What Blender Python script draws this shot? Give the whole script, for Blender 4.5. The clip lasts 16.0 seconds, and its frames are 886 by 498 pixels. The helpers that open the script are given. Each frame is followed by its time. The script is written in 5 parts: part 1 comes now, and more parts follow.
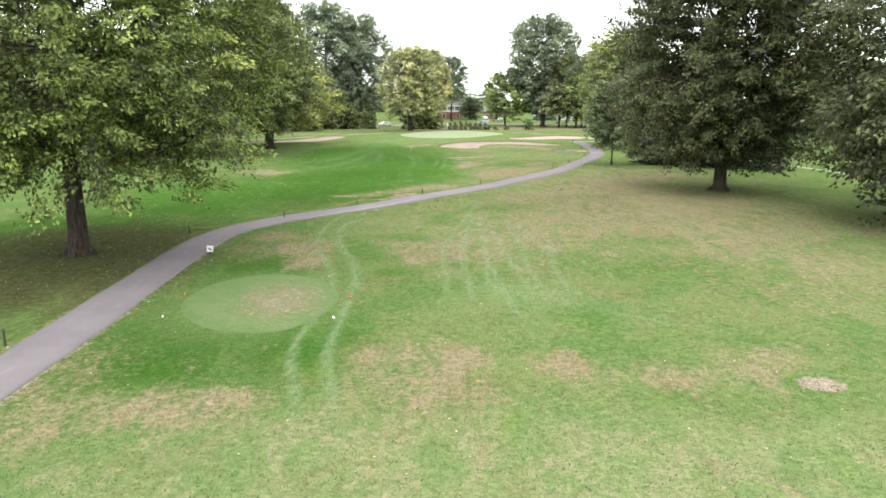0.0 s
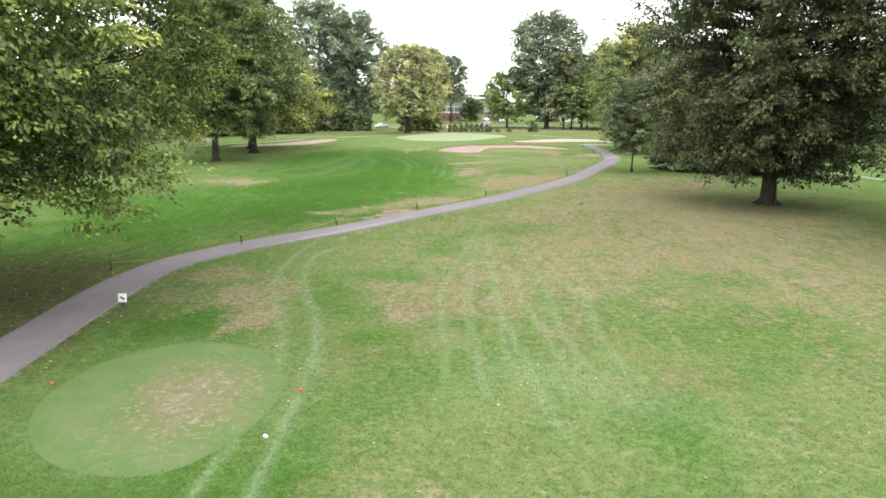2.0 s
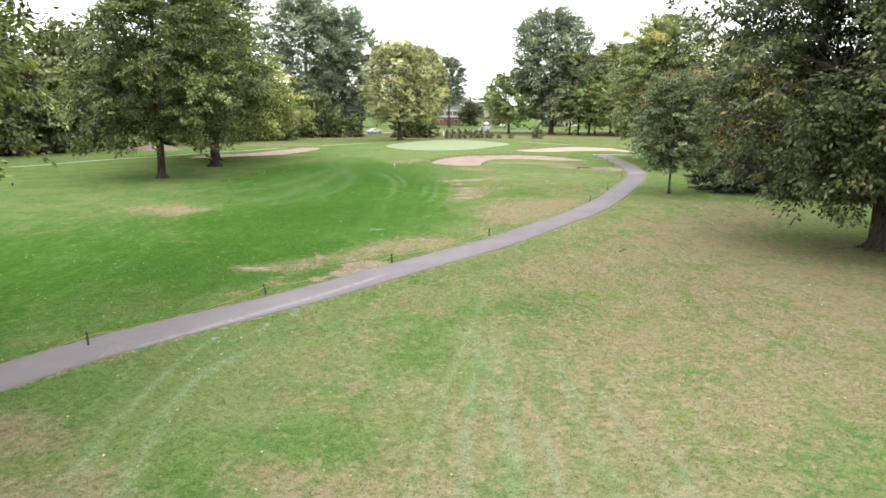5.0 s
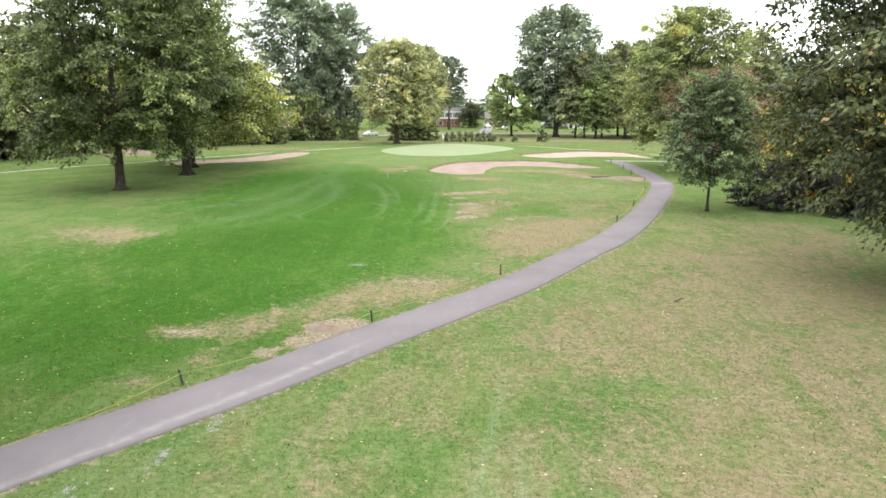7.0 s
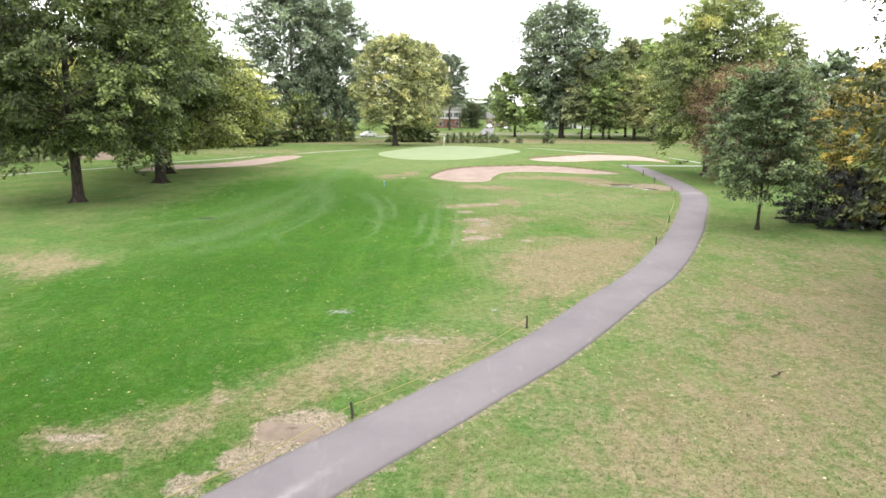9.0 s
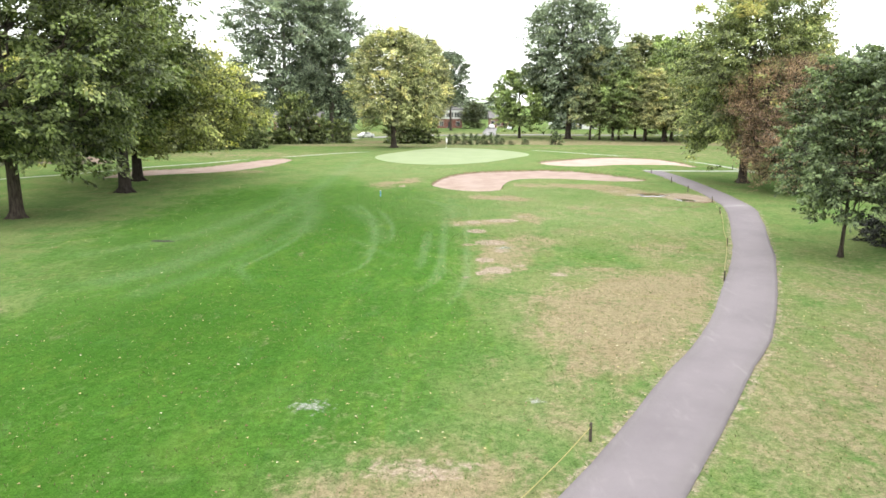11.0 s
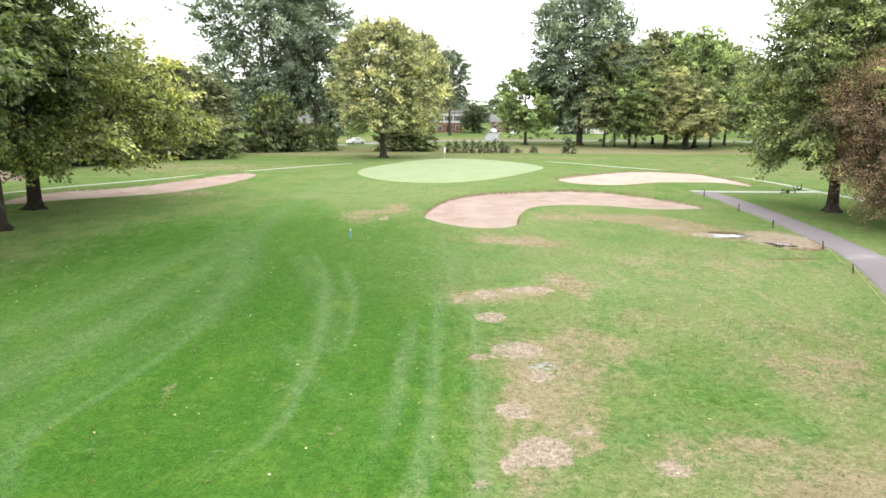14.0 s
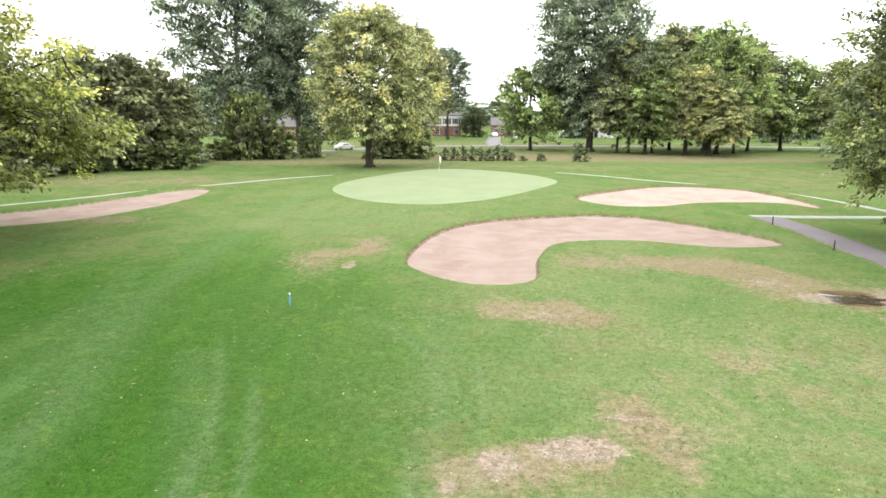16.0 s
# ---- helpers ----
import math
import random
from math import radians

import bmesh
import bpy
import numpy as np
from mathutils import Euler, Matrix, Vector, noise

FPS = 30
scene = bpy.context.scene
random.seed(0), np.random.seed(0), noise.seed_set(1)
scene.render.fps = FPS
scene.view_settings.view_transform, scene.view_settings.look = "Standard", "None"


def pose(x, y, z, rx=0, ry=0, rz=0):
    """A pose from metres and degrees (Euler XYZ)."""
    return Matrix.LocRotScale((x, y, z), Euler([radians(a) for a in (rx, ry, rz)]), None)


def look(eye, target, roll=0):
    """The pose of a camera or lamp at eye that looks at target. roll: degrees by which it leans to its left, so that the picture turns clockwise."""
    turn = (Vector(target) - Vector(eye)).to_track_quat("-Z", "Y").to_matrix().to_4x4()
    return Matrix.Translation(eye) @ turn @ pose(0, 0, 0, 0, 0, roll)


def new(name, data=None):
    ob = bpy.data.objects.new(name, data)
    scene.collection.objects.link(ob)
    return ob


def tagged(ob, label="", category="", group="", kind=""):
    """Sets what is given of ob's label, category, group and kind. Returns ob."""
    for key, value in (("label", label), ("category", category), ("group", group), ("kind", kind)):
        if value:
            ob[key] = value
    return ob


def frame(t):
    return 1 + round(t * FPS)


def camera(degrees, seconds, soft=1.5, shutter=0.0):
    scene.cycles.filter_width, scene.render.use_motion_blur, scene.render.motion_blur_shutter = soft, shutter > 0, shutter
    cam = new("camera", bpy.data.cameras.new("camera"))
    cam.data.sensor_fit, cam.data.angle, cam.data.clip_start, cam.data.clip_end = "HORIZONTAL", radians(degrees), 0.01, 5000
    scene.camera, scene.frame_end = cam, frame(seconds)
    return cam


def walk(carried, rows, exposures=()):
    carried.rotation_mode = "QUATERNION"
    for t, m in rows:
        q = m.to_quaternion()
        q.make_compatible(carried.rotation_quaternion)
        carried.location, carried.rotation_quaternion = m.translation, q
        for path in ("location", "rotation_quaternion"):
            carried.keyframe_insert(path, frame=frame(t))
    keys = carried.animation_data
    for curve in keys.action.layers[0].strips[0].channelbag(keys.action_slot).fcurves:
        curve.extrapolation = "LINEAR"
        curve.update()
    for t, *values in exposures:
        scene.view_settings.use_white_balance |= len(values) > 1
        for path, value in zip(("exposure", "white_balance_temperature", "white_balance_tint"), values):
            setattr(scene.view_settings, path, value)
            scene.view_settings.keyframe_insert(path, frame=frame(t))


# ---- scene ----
cam = camera(65.4, 16.0, 1.6)
METRES, EYE, TILT, LEAN, TURN = 86.7, 8.5, 0.0, 0.0, 0.0
ROWS = [
    (0.0, 0.0, 0.0, 0.0, 0.06, -12.38, -0.28),
    (0.5, -0.0006, 0.0181, -0.0003, 0.05, -12.45, -0.28),
    (1.0, -0.0014, 0.0475, -0.0007, 0.04, -12.41, -0.26),
    (1.5, -0.0008, 0.0826, -0.002, 0.02, -12.32, -0.26),
    (2.0, 0.0007, 0.1187, -0.0036, 0.02, -12.26, -0.25),
    (2.5, 0.0024, 0.1531, -0.0032, 0.01, -12.17, -0.25),
    (3.0, 0.0041, 0.1842, -0.0026, -0.01, -12.11, -0.27),
    (3.5, 0.0054, 0.2136, -0.0025, -0.01, -12.08, -0.26),
    (4.0, 0.0067, 0.2426, -0.0025, -0.02, -12.06, -0.26),
    (6.5, 0.0099, 0.3889, -0.002, -0.04, -11.94, -0.31),
    (7.0, 0.0095, 0.4146, -0.0019, -0.04, -11.93, -0.32),
    (7.5, 0.0086, 0.4391, -0.0018, -0.04, -11.94, -0.33),
    (8.0, 0.0071, 0.4641, -0.0016, -0.06, -11.96, -0.35),
    (8.5, 0.0056, 0.4883, -0.0017, -0.09, -11.98, -0.34),
    (9.0, 0.0057, 0.511, -0.0019, -0.09, -11.96, -0.33),
    (11.5, -0.0011, 0.6473, -0.0037, -0.17, -11.98, -0.34),
    (12.0, -0.0016, 0.6779, -0.0033, -0.19, -11.93, -0.36),
    (12.5, -0.0007, 0.7074, -0.0032, -0.2, -11.9, -0.36),
    (13.0, 0.0009, 0.7413, -0.0027, -0.2, -11.87, -0.37),
    (13.5, 0.0023, 0.7811, -0.0023, -0.21, -11.83, -0.39),
    (14.0, 0.0035, 0.825, -0.0025, -0.22, -11.79, -0.38),
    (14.5, 0.005, 0.8703, -0.0032, -0.24, -11.74, -0.41),
    (15.0, 0.007, 0.9148, -0.0043, -0.24, -11.68, -0.44),
    (15.5, 0.0089, 0.9572, -0.0039, -0.24, -11.63, -0.44),
    (16.0, 0.0106, 0.9991, -0.0035, -0.26, -11.6, -0.44),
]
walk(cam, [(t, pose(0, 0, EYE, TILT, LEAN, TURN) @ pose(METRES * x, METRES * y, METRES * z, 90 + pitch, roll, yaw)) for t, x, y, z, yaw, pitch, roll in ROWS],
     [(0.0, 0.02), (4.0, -0.01), (7.0, 0.04), (9.0, 0.10), (12.5, 0.22), (16.0, 0.08)])


# ---- world and light: a bright overcast day ----
world = bpy.data.worlds.new("overcast_sky")
scene.world = world
world.use_nodes = True
wn, wl = world.node_tree.nodes, world.node_tree.links
wn.clear()
sky = wn.new("ShaderNodeTexSky")
sky.sky_type, sky.sun_disc = "NISHITA", False
sky.sun_elevation, sky.sun_rotation = radians(52), radians(200)
sky_gain = wn.new("ShaderNodeVectorMath")
sky_gain.operation = "SCALE"
sky_gain.inputs["Scale"].default_value = 0.12
cloud = wn.new("ShaderNodeMix")
cloud.data_type = "RGBA"
cloud.inputs[0].default_value = 0.86
cloud.inputs[7].default_value = (1.0, 1.0, 1.0, 1)
bg = wn.new("ShaderNodeBackground")
bg.inputs["Strength"].default_value = 3.0
wout = wn.new("ShaderNodeOutputWorld")
wl.new(sky.outputs[0], sky_gain.inputs[0])
wl.new(sky_gain.outputs[0], cloud.inputs[6])
wl.new(cloud.outputs[2], bg.inputs["Color"])
wl.new(bg.outputs[0], wout.inputs["Surface"])

sun = new("sun", bpy.data.lights.new("sun", "SUN"))
sun.data.energy, sun.data.angle, sun.data.color = 1.3, radians(25), (1.0, 0.97, 0.92)
sun.matrix_world = look((-20, -60, 80), (0, 0, 0))


# ---- materials ----
class Nodes:
    """A short way to write a node material."""

    def __init__(self, name):
        self.mat = bpy.data.materials.new(name)
        self.mat.use_nodes = True
        self.t = self.mat.node_tree
        self.t.nodes.clear()
        self.out = self.t.nodes.new("ShaderNodeOutputMaterial")

    def n(self, kind, **sets):
        node = self.t.nodes.new("ShaderNode" + kind)
        for k, v in sets.items():
            if k == "operation":
                node.operation = v
            elif k == "data_type":
                node.data_type = v
            elif k == "blend":
                node.blend_type = v
            elif k == "attribute":
                node.attribute_name = v
        return node

    def link(self, a, b):
        if hasattr(a, "is_output"):
            self.t.links.new(a, b)
        else:
            b.default_value = a

    def noise(self, scale, detail=4, rough=0.6, vec=None, dist=0.0):
        node = self.n("TexNoise")
        node.inputs["Scale"].default_value = scale
        node.inputs["Detail"].default_value = detail
        node.inputs["Roughness"].default_value = rough
        node.inputs["Distortion"].default_value = dist
        self.link(vec if vec is not None else self.pos(), node.inputs["Vector"])
        return node.outputs["Fac"]

    def pos(self):
        if not hasattr(self, "_pos"):
            self._pos = self.n("NewGeometry").outputs["Position"]
        return self._pos

    def attr(self, name):
        return self.n("Attribute", attribute=name).outputs["Fac"]

    def math(self, op, a, b=0.0, clamp=False):
        node = self.n("Math", operation=op)
        node.use_clamp = clamp
        self.link(a, node.inputs[0])
        self.link(b, node.inputs[1])
        return node.outputs[0]

    def ramp(self, x, lo, hi, to0=0.0, to1=1.0):
        node = self.n("MapRange")
        node.interpolation_type = "SMOOTHSTEP"
        for i, v in enumerate((x, lo, hi, to0, to1)):
            self.link(v, node.inputs[i])
        return node.outputs[0]

    def mix(self, fac, a, b, blend="MIX"):
        node = self.n("Mix", data_type="RGBA", blend=blend)
        self.link(fac, node.inputs[0])
        for v, s in ((a, node.inputs[6]), (b, node.inputs[7])):
            self.link((*v, 1) if isinstance(v, tuple) else v, s)
        return node.outputs[2]

    def bump(self, height, strength, distance):
        node = self.n("Bump")
        node.inputs["Strength"].default_value = strength
        node.inputs["Distance"].default_value = distance
        self.link(height, node.inputs["Height"])
        return node.outputs[0]

    def surface(self, colour, rough=0.8, bump=None, metal=0.0, spec=0.3, sheen=0.0):
        p = self.n("BsdfPrincipled")
        p.inputs["Sheen Weight"].default_value = sheen
        p.inputs["Sheen Roughness"].default_value = 0.5
        p.inputs["Sheen Tint"].default_value = (0.60, 0.88, 0.50, 1)
        self.link((*colour, 1) if isinstance(colour, tuple) else colour, p.inputs["Base Color"])
        self.link(rough, p.inputs["Roughness"])
        p.inputs["Metallic"].default_value = metal
        p.inputs["Specular IOR Level"].default_value = spec
        if bump is not None:
            self.link(bump, p.inputs["Normal"])
        self.t.links.new(p.outputs[0], self.out.inputs["Surface"])
        return self.mat


def grass_material():
    m = Nodes("turf")
    big, mid, fine, blade = m.noise(0.28, 5, 0.6, None, 0.5), m.noise(1.3, 5, 0.65), m.noise(7, 4, 0.7), m.noise(26, 4, 0.8)
    tuft = m.noise(3.2, 5, 0.7, None, 0.4)
    stretch = m.n("Mapping")
    stretch.inputs["Scale"].default_value = (1.0, 0.5, 1.0)
    m.link(m.pos(), stretch.inputs["Vector"])
    patchy = m.noise(0.75, 6, 0.72, stretch.outputs[0], 0.8)
    mow = m.n("Mapping")
    mow.inputs["Scale"].default_value = (0.9, 0.05, 1.0)
    mow.inputs["Rotation"].default_value = (0, 0, 0.12)
    m.link(m.pos(), mow.inputs["Vector"])
    stripe = m.noise(1.0, 3, 0.55, mow.outputs[0], 0.5)
    dry, lush, pale, soil = m.attr("dry"), m.attr("lush"), m.attr("pale"), m.attr("soil")
    # rough turf, between fresh green and yellowish
    col = m.mix(m.ramp(big, 0.40, 0.60), (0.088, 0.150, 0.041), (0.134, 0.170, 0.060))
    col = m.mix(m.ramp(tuft, 0.45, 0.72, 0, 0.45), col, (0.160, 0.180, 0.080))
    col = m.mix(m.ramp(patchy, 0.52, 0.66, 0, 0.75), col, (0.068, 0.160, 0.029))
    fresh = m.mix(m.ramp(stripe, 0.35, 0.68), (0.039, 0.110, 0.013), (0.055, 0.138, 0.018))
    fresh = m.mix(m.ramp(tuft, 0.5, 0.78, 0, 0.35), fresh, (0.076, 0.160, 0.026))
    fresh = m.mix(m.ramp(m.noise(0.55, 4, 0.65, None, 0.6), 0.48, 0.66, 0, 0.6), fresh, (0.088, 0.164, 0.024))
    f = m.math("ADD", lush, m.math("MULTIPLY", m.math("SUBTRACT", patchy, 0.5), 1.5))
    col = m.mix(m.ramp(f, 0.16, 0.78, 0, 0.94), col, fresh)
    deep = m.math("MULTIPLY", m.attr("deep"), m.ramp(patchy, 0.3, 0.6, 0.6, 1.0))
    col = m.mix(deep, col, m.mix(mid, (0.024, 0.075, 0.008), (0.037, 0.093, 0.011)))
    col = m.mix(m.math("MULTIPLY", pale, m.ramp(patchy, 0.3, 0.65, 0.35, 1.0)), col, m.mix(mid, (0.156, 0.208, 0.082), (0.212, 0.238, 0.120)))
    d = m.math("ADD", dry, m.math("MULTIPLY", m.math("SUBTRACT", patchy, 0.5), 1.9))
    d = m.math("ADD", d, m.math("MULTIPLY", m.math("SUBTRACT", tuft, 0.5), 0.8))
    d = m.math("ADD", d, m.math("MULTIPLY", m.math("SUBTRACT", fine, 0.5), 0.4))
    straw = m.mix(m.ramp(fine, 0.3, 0.7), (0.212, 0.171, 0.102), (0.238, 0.196, 0.122))
    straw = m.mix(m.ramp(mid, 0.4, 0.75), straw, (0.222, 0.172, 0.112))
    col = m.mix(m.ramp(d, 0.15, 0.82, 0.0, 0.92), col, straw)
    tr = m.math("MULTIPLY", m.attr("track"), m.ramp(mid, 0.3, 0.65, 0.7, 1.0))
    col = m.mix(tr, col, (0.190, 0.250, 0.140))
    gr = m.math("ADD", m.attr("grit"), m.math("MULTIPLY", m.math("SUBTRACT", tuft, 0.5), 1.6))
    col = m.mix(m.ramp(gr, 0.5, 0.8, 0, 0.8), col, m.mix(m.ramp(fine, 0.35, 0.65), (0.16, 0.165, 0.13), (0.30, 0.31, 0.29)))
    mu = m.math("ADD", m.attr("mud"), m.math("MULTIPLY", m.math("SUBTRACT", tuft, 0.5), 1.0))
    col = m.mix(m.ramp(mu, 0.4, 0.62, 0, 0.92), col, m.mix(m.ramp(mid, 0.3, 0.7), (0.085, 0.046, 0.028), (0.150, 0.085, 0.055)))
    s = m.math("ADD", soil, m.math("MULTIPLY", m.math("SUBTRACT", tuft, 0.5), 0.9))
    col = m.mix(m.ramp(s, 0.42, 0.72, 0, 0.92), col, m.mix(m.ramp(fine, 0.3, 0.7), (0.225, 0.175, 0.132), (0.320, 0.260, 0.205)))
    # dead-leaf brown that also paints the trees' shade on the ground
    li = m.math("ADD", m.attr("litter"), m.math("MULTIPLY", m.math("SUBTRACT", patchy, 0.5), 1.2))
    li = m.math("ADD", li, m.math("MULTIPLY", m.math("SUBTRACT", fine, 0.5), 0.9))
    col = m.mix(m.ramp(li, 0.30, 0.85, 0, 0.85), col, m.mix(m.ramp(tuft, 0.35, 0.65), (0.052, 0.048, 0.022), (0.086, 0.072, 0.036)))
    clump = m.noise(15, 3, 0.7)
    shade = m.math("ADD", m.ramp(blade, 0.30, 0.70, 0.66, 1.28), m.ramp(fine, 0.3, 0.7, -0.13, 0.13))
    shade = m.math("ADD", shade, m.ramp(clump, 0.3, 0.7, -0.13, 0.13))
    shade = m.math("ADD", shade, m.ramp(tuft, 0.32, 0.68, -0.12, 0.12))
    # patches a stride wide that lean to brown, to bright green or to blue-green
    warm, cool = m.noise(0.42, 5, 0.62, None, 0.9), m.noise(0.9, 5, 0.68, stretch.outputs[0], 0.6)
    col = m.mix(m.math("MULTIPLY", m.ramp(warm, 0.50, 0.68, 0, 0.30), m.ramp(lush, 0.25, 0.7, 1.0, 0.1)), col, (0.150, 0.118, 0.058))
    col = m.mix(m.ramp(cool, 0.54, 0.70, 0, 0.34), col, (0.060, 0.132, 0.036))
    col = m.mix(m.ramp(cool, 0.30, 0.44, 0.26, 0), col, (0.128, 0.182, 0.030))
    tone = m.n("CombineColor")
    for i in range(3):
        m.link(shade, tone.inputs[i])
    col = m.mix(1.0, col, tone.outputs[0], "MULTIPLY")
    h = m.math("ADD", m.math("MULTIPLY", blade, 0.5), m.math("ADD", m.math("MULTIPLY", fine, 0.7), tuft))
    return m.surface(col, 1.0, m.bump(h, 0.45, 0.05), spec=0.0, sheen=0.03)


def sand_material(name="bunker_sand", gain=1.0):
    m = Nodes(name)
    big, fine = m.noise(0.5, 5), m.noise(25, 4, 0.7)
    rake = m.noise(3.0, 3, 0.6, None, 1.5)
    damp = m.noise(0.35, 4, 0.6, None, 0.6)
    tone = lambda *c: tuple(gain * v for v in c)
    col = m.mix(m.ramp(big, 0.35, 0.65), tone(0.285, 0.215, 0.178), tone(0.330, 0.258, 0.218))
    col = m.mix(m.ramp(damp, 0.50, 0.70, 0, 0.5), col, tone(0.225, 0.155, 0.120))
    col = m.mix(m.ramp(rake, 0.55, 0.75, 0, 0.14), col, tone(0.235, 0.165, 0.130))
    col = m.mix(m.ramp(fine, 0.55, 0.8, 0, 0.2), col, tone(0.36, 0.29, 0.25))
    return m.surface(col, 0.95, m.bump(m.math("ADD", rake, m.math("MULTIPLY", fine, 0.3)), 0.6, 0.05), spec=0.1)


def asphalt_material():
    m = Nodes("worn_asphalt")
    big, mid, fine = m.noise(0.25, 5), m.noise(1.7, 5, 0.65), m.noise(70, 3, 0.7)
    wear = m.attr("wear")
    col = m.mix(m.ramp(big, 0.3, 0.7), (0.150, 0.132, 0.140), (0.190, 0.168, 0.176))
    col = m.mix(m.ramp(mid, 0.5, 0.75, 0, 0.4), col, (0.215, 0.192, 0.196))
    col = m.mix(m.math("MULTIPLY", m.ramp(m.math("ADD", wear, m.math("MULTIPLY", mid, 0.5)), 0.75, 1.1), 0.25), col, (0.12, 0.11, 0.10))
    long = m.n("Mapping")
    long.inputs["Scale"].default_value = (2.2, 0.5, 1.0)
    long.inputs["Rotation"].default_value = (0, 0, 0.7)
    m.link(m.pos(), long.inputs["Vector"])
    col = m.mix(m.ramp(m.noise(0.9, 5, 0.7, long.outputs[0]), 0.56, 0.72, 0, 0.45), col, (0.255, 0.235, 0.235))
    col = m.mix(m.math("MULTIPLY", m.attr("streak"), m.ramp(mid, 0.35, 0.6, 0.25, 0.75)), col, (0.30, 0.285, 0.28))
    col = m.mix(m.ramp(fine, 0.35, 0.7, 0, 0.3), col, (0.27, 0.25, 0.245))
    return m.surface(col, 0.9, m.bump(fine, 0.4, 0.01), spec=0.2)


def leaf_material(name, dark, light, turn, turned=0.12, shine=0.3):
    """Leaves: each its own shade, each bough its own tone, the outer tips lighter and turning to autumn colour, the
    inner ones darkened to paint in the crown's shade.
    """
    # leaf colours lifted, the extra blue painting in haze
    dark, light, turn = ((1.1 * r, 1.08 * g, 1.27 * b) for r, g, b in (dark, light, turn))
    m = Nodes(name)
    rnd = m.n("NewGeometry").outputs["Random Per Island"]
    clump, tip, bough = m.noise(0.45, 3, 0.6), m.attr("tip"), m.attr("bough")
    # darker inside and low in the crown: shade put into the leaf colour
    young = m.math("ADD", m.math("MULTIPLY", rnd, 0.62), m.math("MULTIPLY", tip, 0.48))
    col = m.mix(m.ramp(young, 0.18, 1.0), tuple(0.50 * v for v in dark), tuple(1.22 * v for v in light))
    f = m.math("ADD", m.math("MULTIPLY", clump, 1.0), m.math("MULTIPLY", rnd, 0.22))
    f = m.math("ADD", f, m.math("MULTIPLY", m.math("SUBTRACT", tip, 0.5), 0.30))
    f = m.math("ADD", f, m.math("MULTIPLY", m.math("SUBTRACT", bough, 0.5), 0.22))
    col = m.mix(m.ramp(f, 0.90 - turned, 1.12 - turned), col, turn)
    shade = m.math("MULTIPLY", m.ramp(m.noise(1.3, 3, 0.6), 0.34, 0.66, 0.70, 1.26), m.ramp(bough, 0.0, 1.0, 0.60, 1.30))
    tone = m.n("CombineColor")
    for i in range(3):
        m.link(shade, tone.inputs[i])
    col = m.mix(1.0, col, tone.outputs[0], "MULTIPLY")
    p = m.n("BsdfPrincipled")
    m.link(col, p.inputs["Base Color"])
    p.inputs["Roughness"].default_value = 0.45
    p.inputs["Specular IOR Level"].default_value = shine
    tr = m.n("BsdfTranslucent")
    warm = m.mix(1.0, col, (1.45, 1.55, 0.80), "MULTIPLY")
    m.link(warm, tr.inputs["Color"])
    mx = m.n("MixShader")
    mx.inputs[0].default_value = 0.24
    m.t.links.new(p.outputs[0], mx.inputs[1])
    m.t.links.new(tr.outputs[0], mx.inputs[2])
    m.t.links.new(mx.outputs[0], m.out.inputs["Surface"])
    return m.mat


def bark_material(name, a, b):
    m = Nodes(name)
    stretch = m.n("Mapping")
    stretch.inputs["Scale"].default_value = (9, 9, 1.6)
    m.link(m.pos(), stretch.inputs["Vector"])
    ridge = m.noise(1.0, 6, 0.7, stretch.outputs[0])
    col = m.mix(m.ramp(ridge, 0.35, 0.65), a, b)
    col = m.mix(m.ramp(m.noise(0.8, 4), 0.55, 0.75, 0, 0.4), col, (0.13, 0.135, 0.10))
    return m.surface(col, 0.95, m.bump(ridge, 1.0, 0.08), spec=0.1)


def plain_material(name, colour, other=None, rough=0.7, scale=3.0, metal=0.0):
    m = Nodes(name)
    other = other or tuple(c * 0.75 for c in colour)
    a, b = m.noise(scale, 5, 0.65), m.noise(scale * 14, 3, 0.7)
    col = m.mix(m.ramp(a, 0.35, 0.7), colour, other)
    col = m.mix(m.ramp(b, 0.45, 0.75, 0, 0.3), col, tuple(c * 0.8 for c in colour))
    return m.surface(col, rough, m.bump(b, 0.3, 0.01), metal=metal)


TURF = grass_material()
SAND = sand_material()
SAND_PALE = sand_material('pale_bunker_sand', 1.25)
ASPHALT = asphalt_material()
BARK = bark_material("grey_brown_bark", (0.030, 0.025, 0.020), (0.082, 0.067, 0.053))
BARK_DARK = bark_material("dark_bark", (0.018, 0.015, 0.013), (0.052, 0.044, 0.036))
BARK_PALE = bark_material("pale_bark", (0.09, 0.08, 0.068), (0.20, 0.18, 0.155))
LEAF_MAPLE = leaf_material("maple_leaves", (0.044, 0.078, 0.016), (0.190, 0.245, 0.054), (0.330, 0.330, 0.085), 0.11)
LEAF_DARK = leaf_material("dark_maple_leaves", (0.022, 0.035, 0.013), (0.108, 0.130, 0.046), (0.19, 0.115, 0.045), 0.05)
LEAF_MID = leaf_material("mid_green_leaves", (0.040, 0.066, 0.018), (0.160, 0.200, 0.060), (0.29, 0.29, 0.095), 0.08)
LEAF_YELLOW = leaf_material("yellowing_leaves", (0.120, 0.155, 0.045), (0.385, 0.420, 0.118), (0.58, 0.53, 0.15), 0.19)
LEAF_GREY = leaf_material("grey_green_leaves", (0.056, 0.092, 0.036), (0.180, 0.236, 0.098), (0.21, 0.225, 0.10), 0.05)
LEAF_RED = leaf_material("russet_leaves", (0.170, 0.112, 0.062), (0.310, 0.218, 0.118), (0.28, 0.23, 0.10), 0.1)
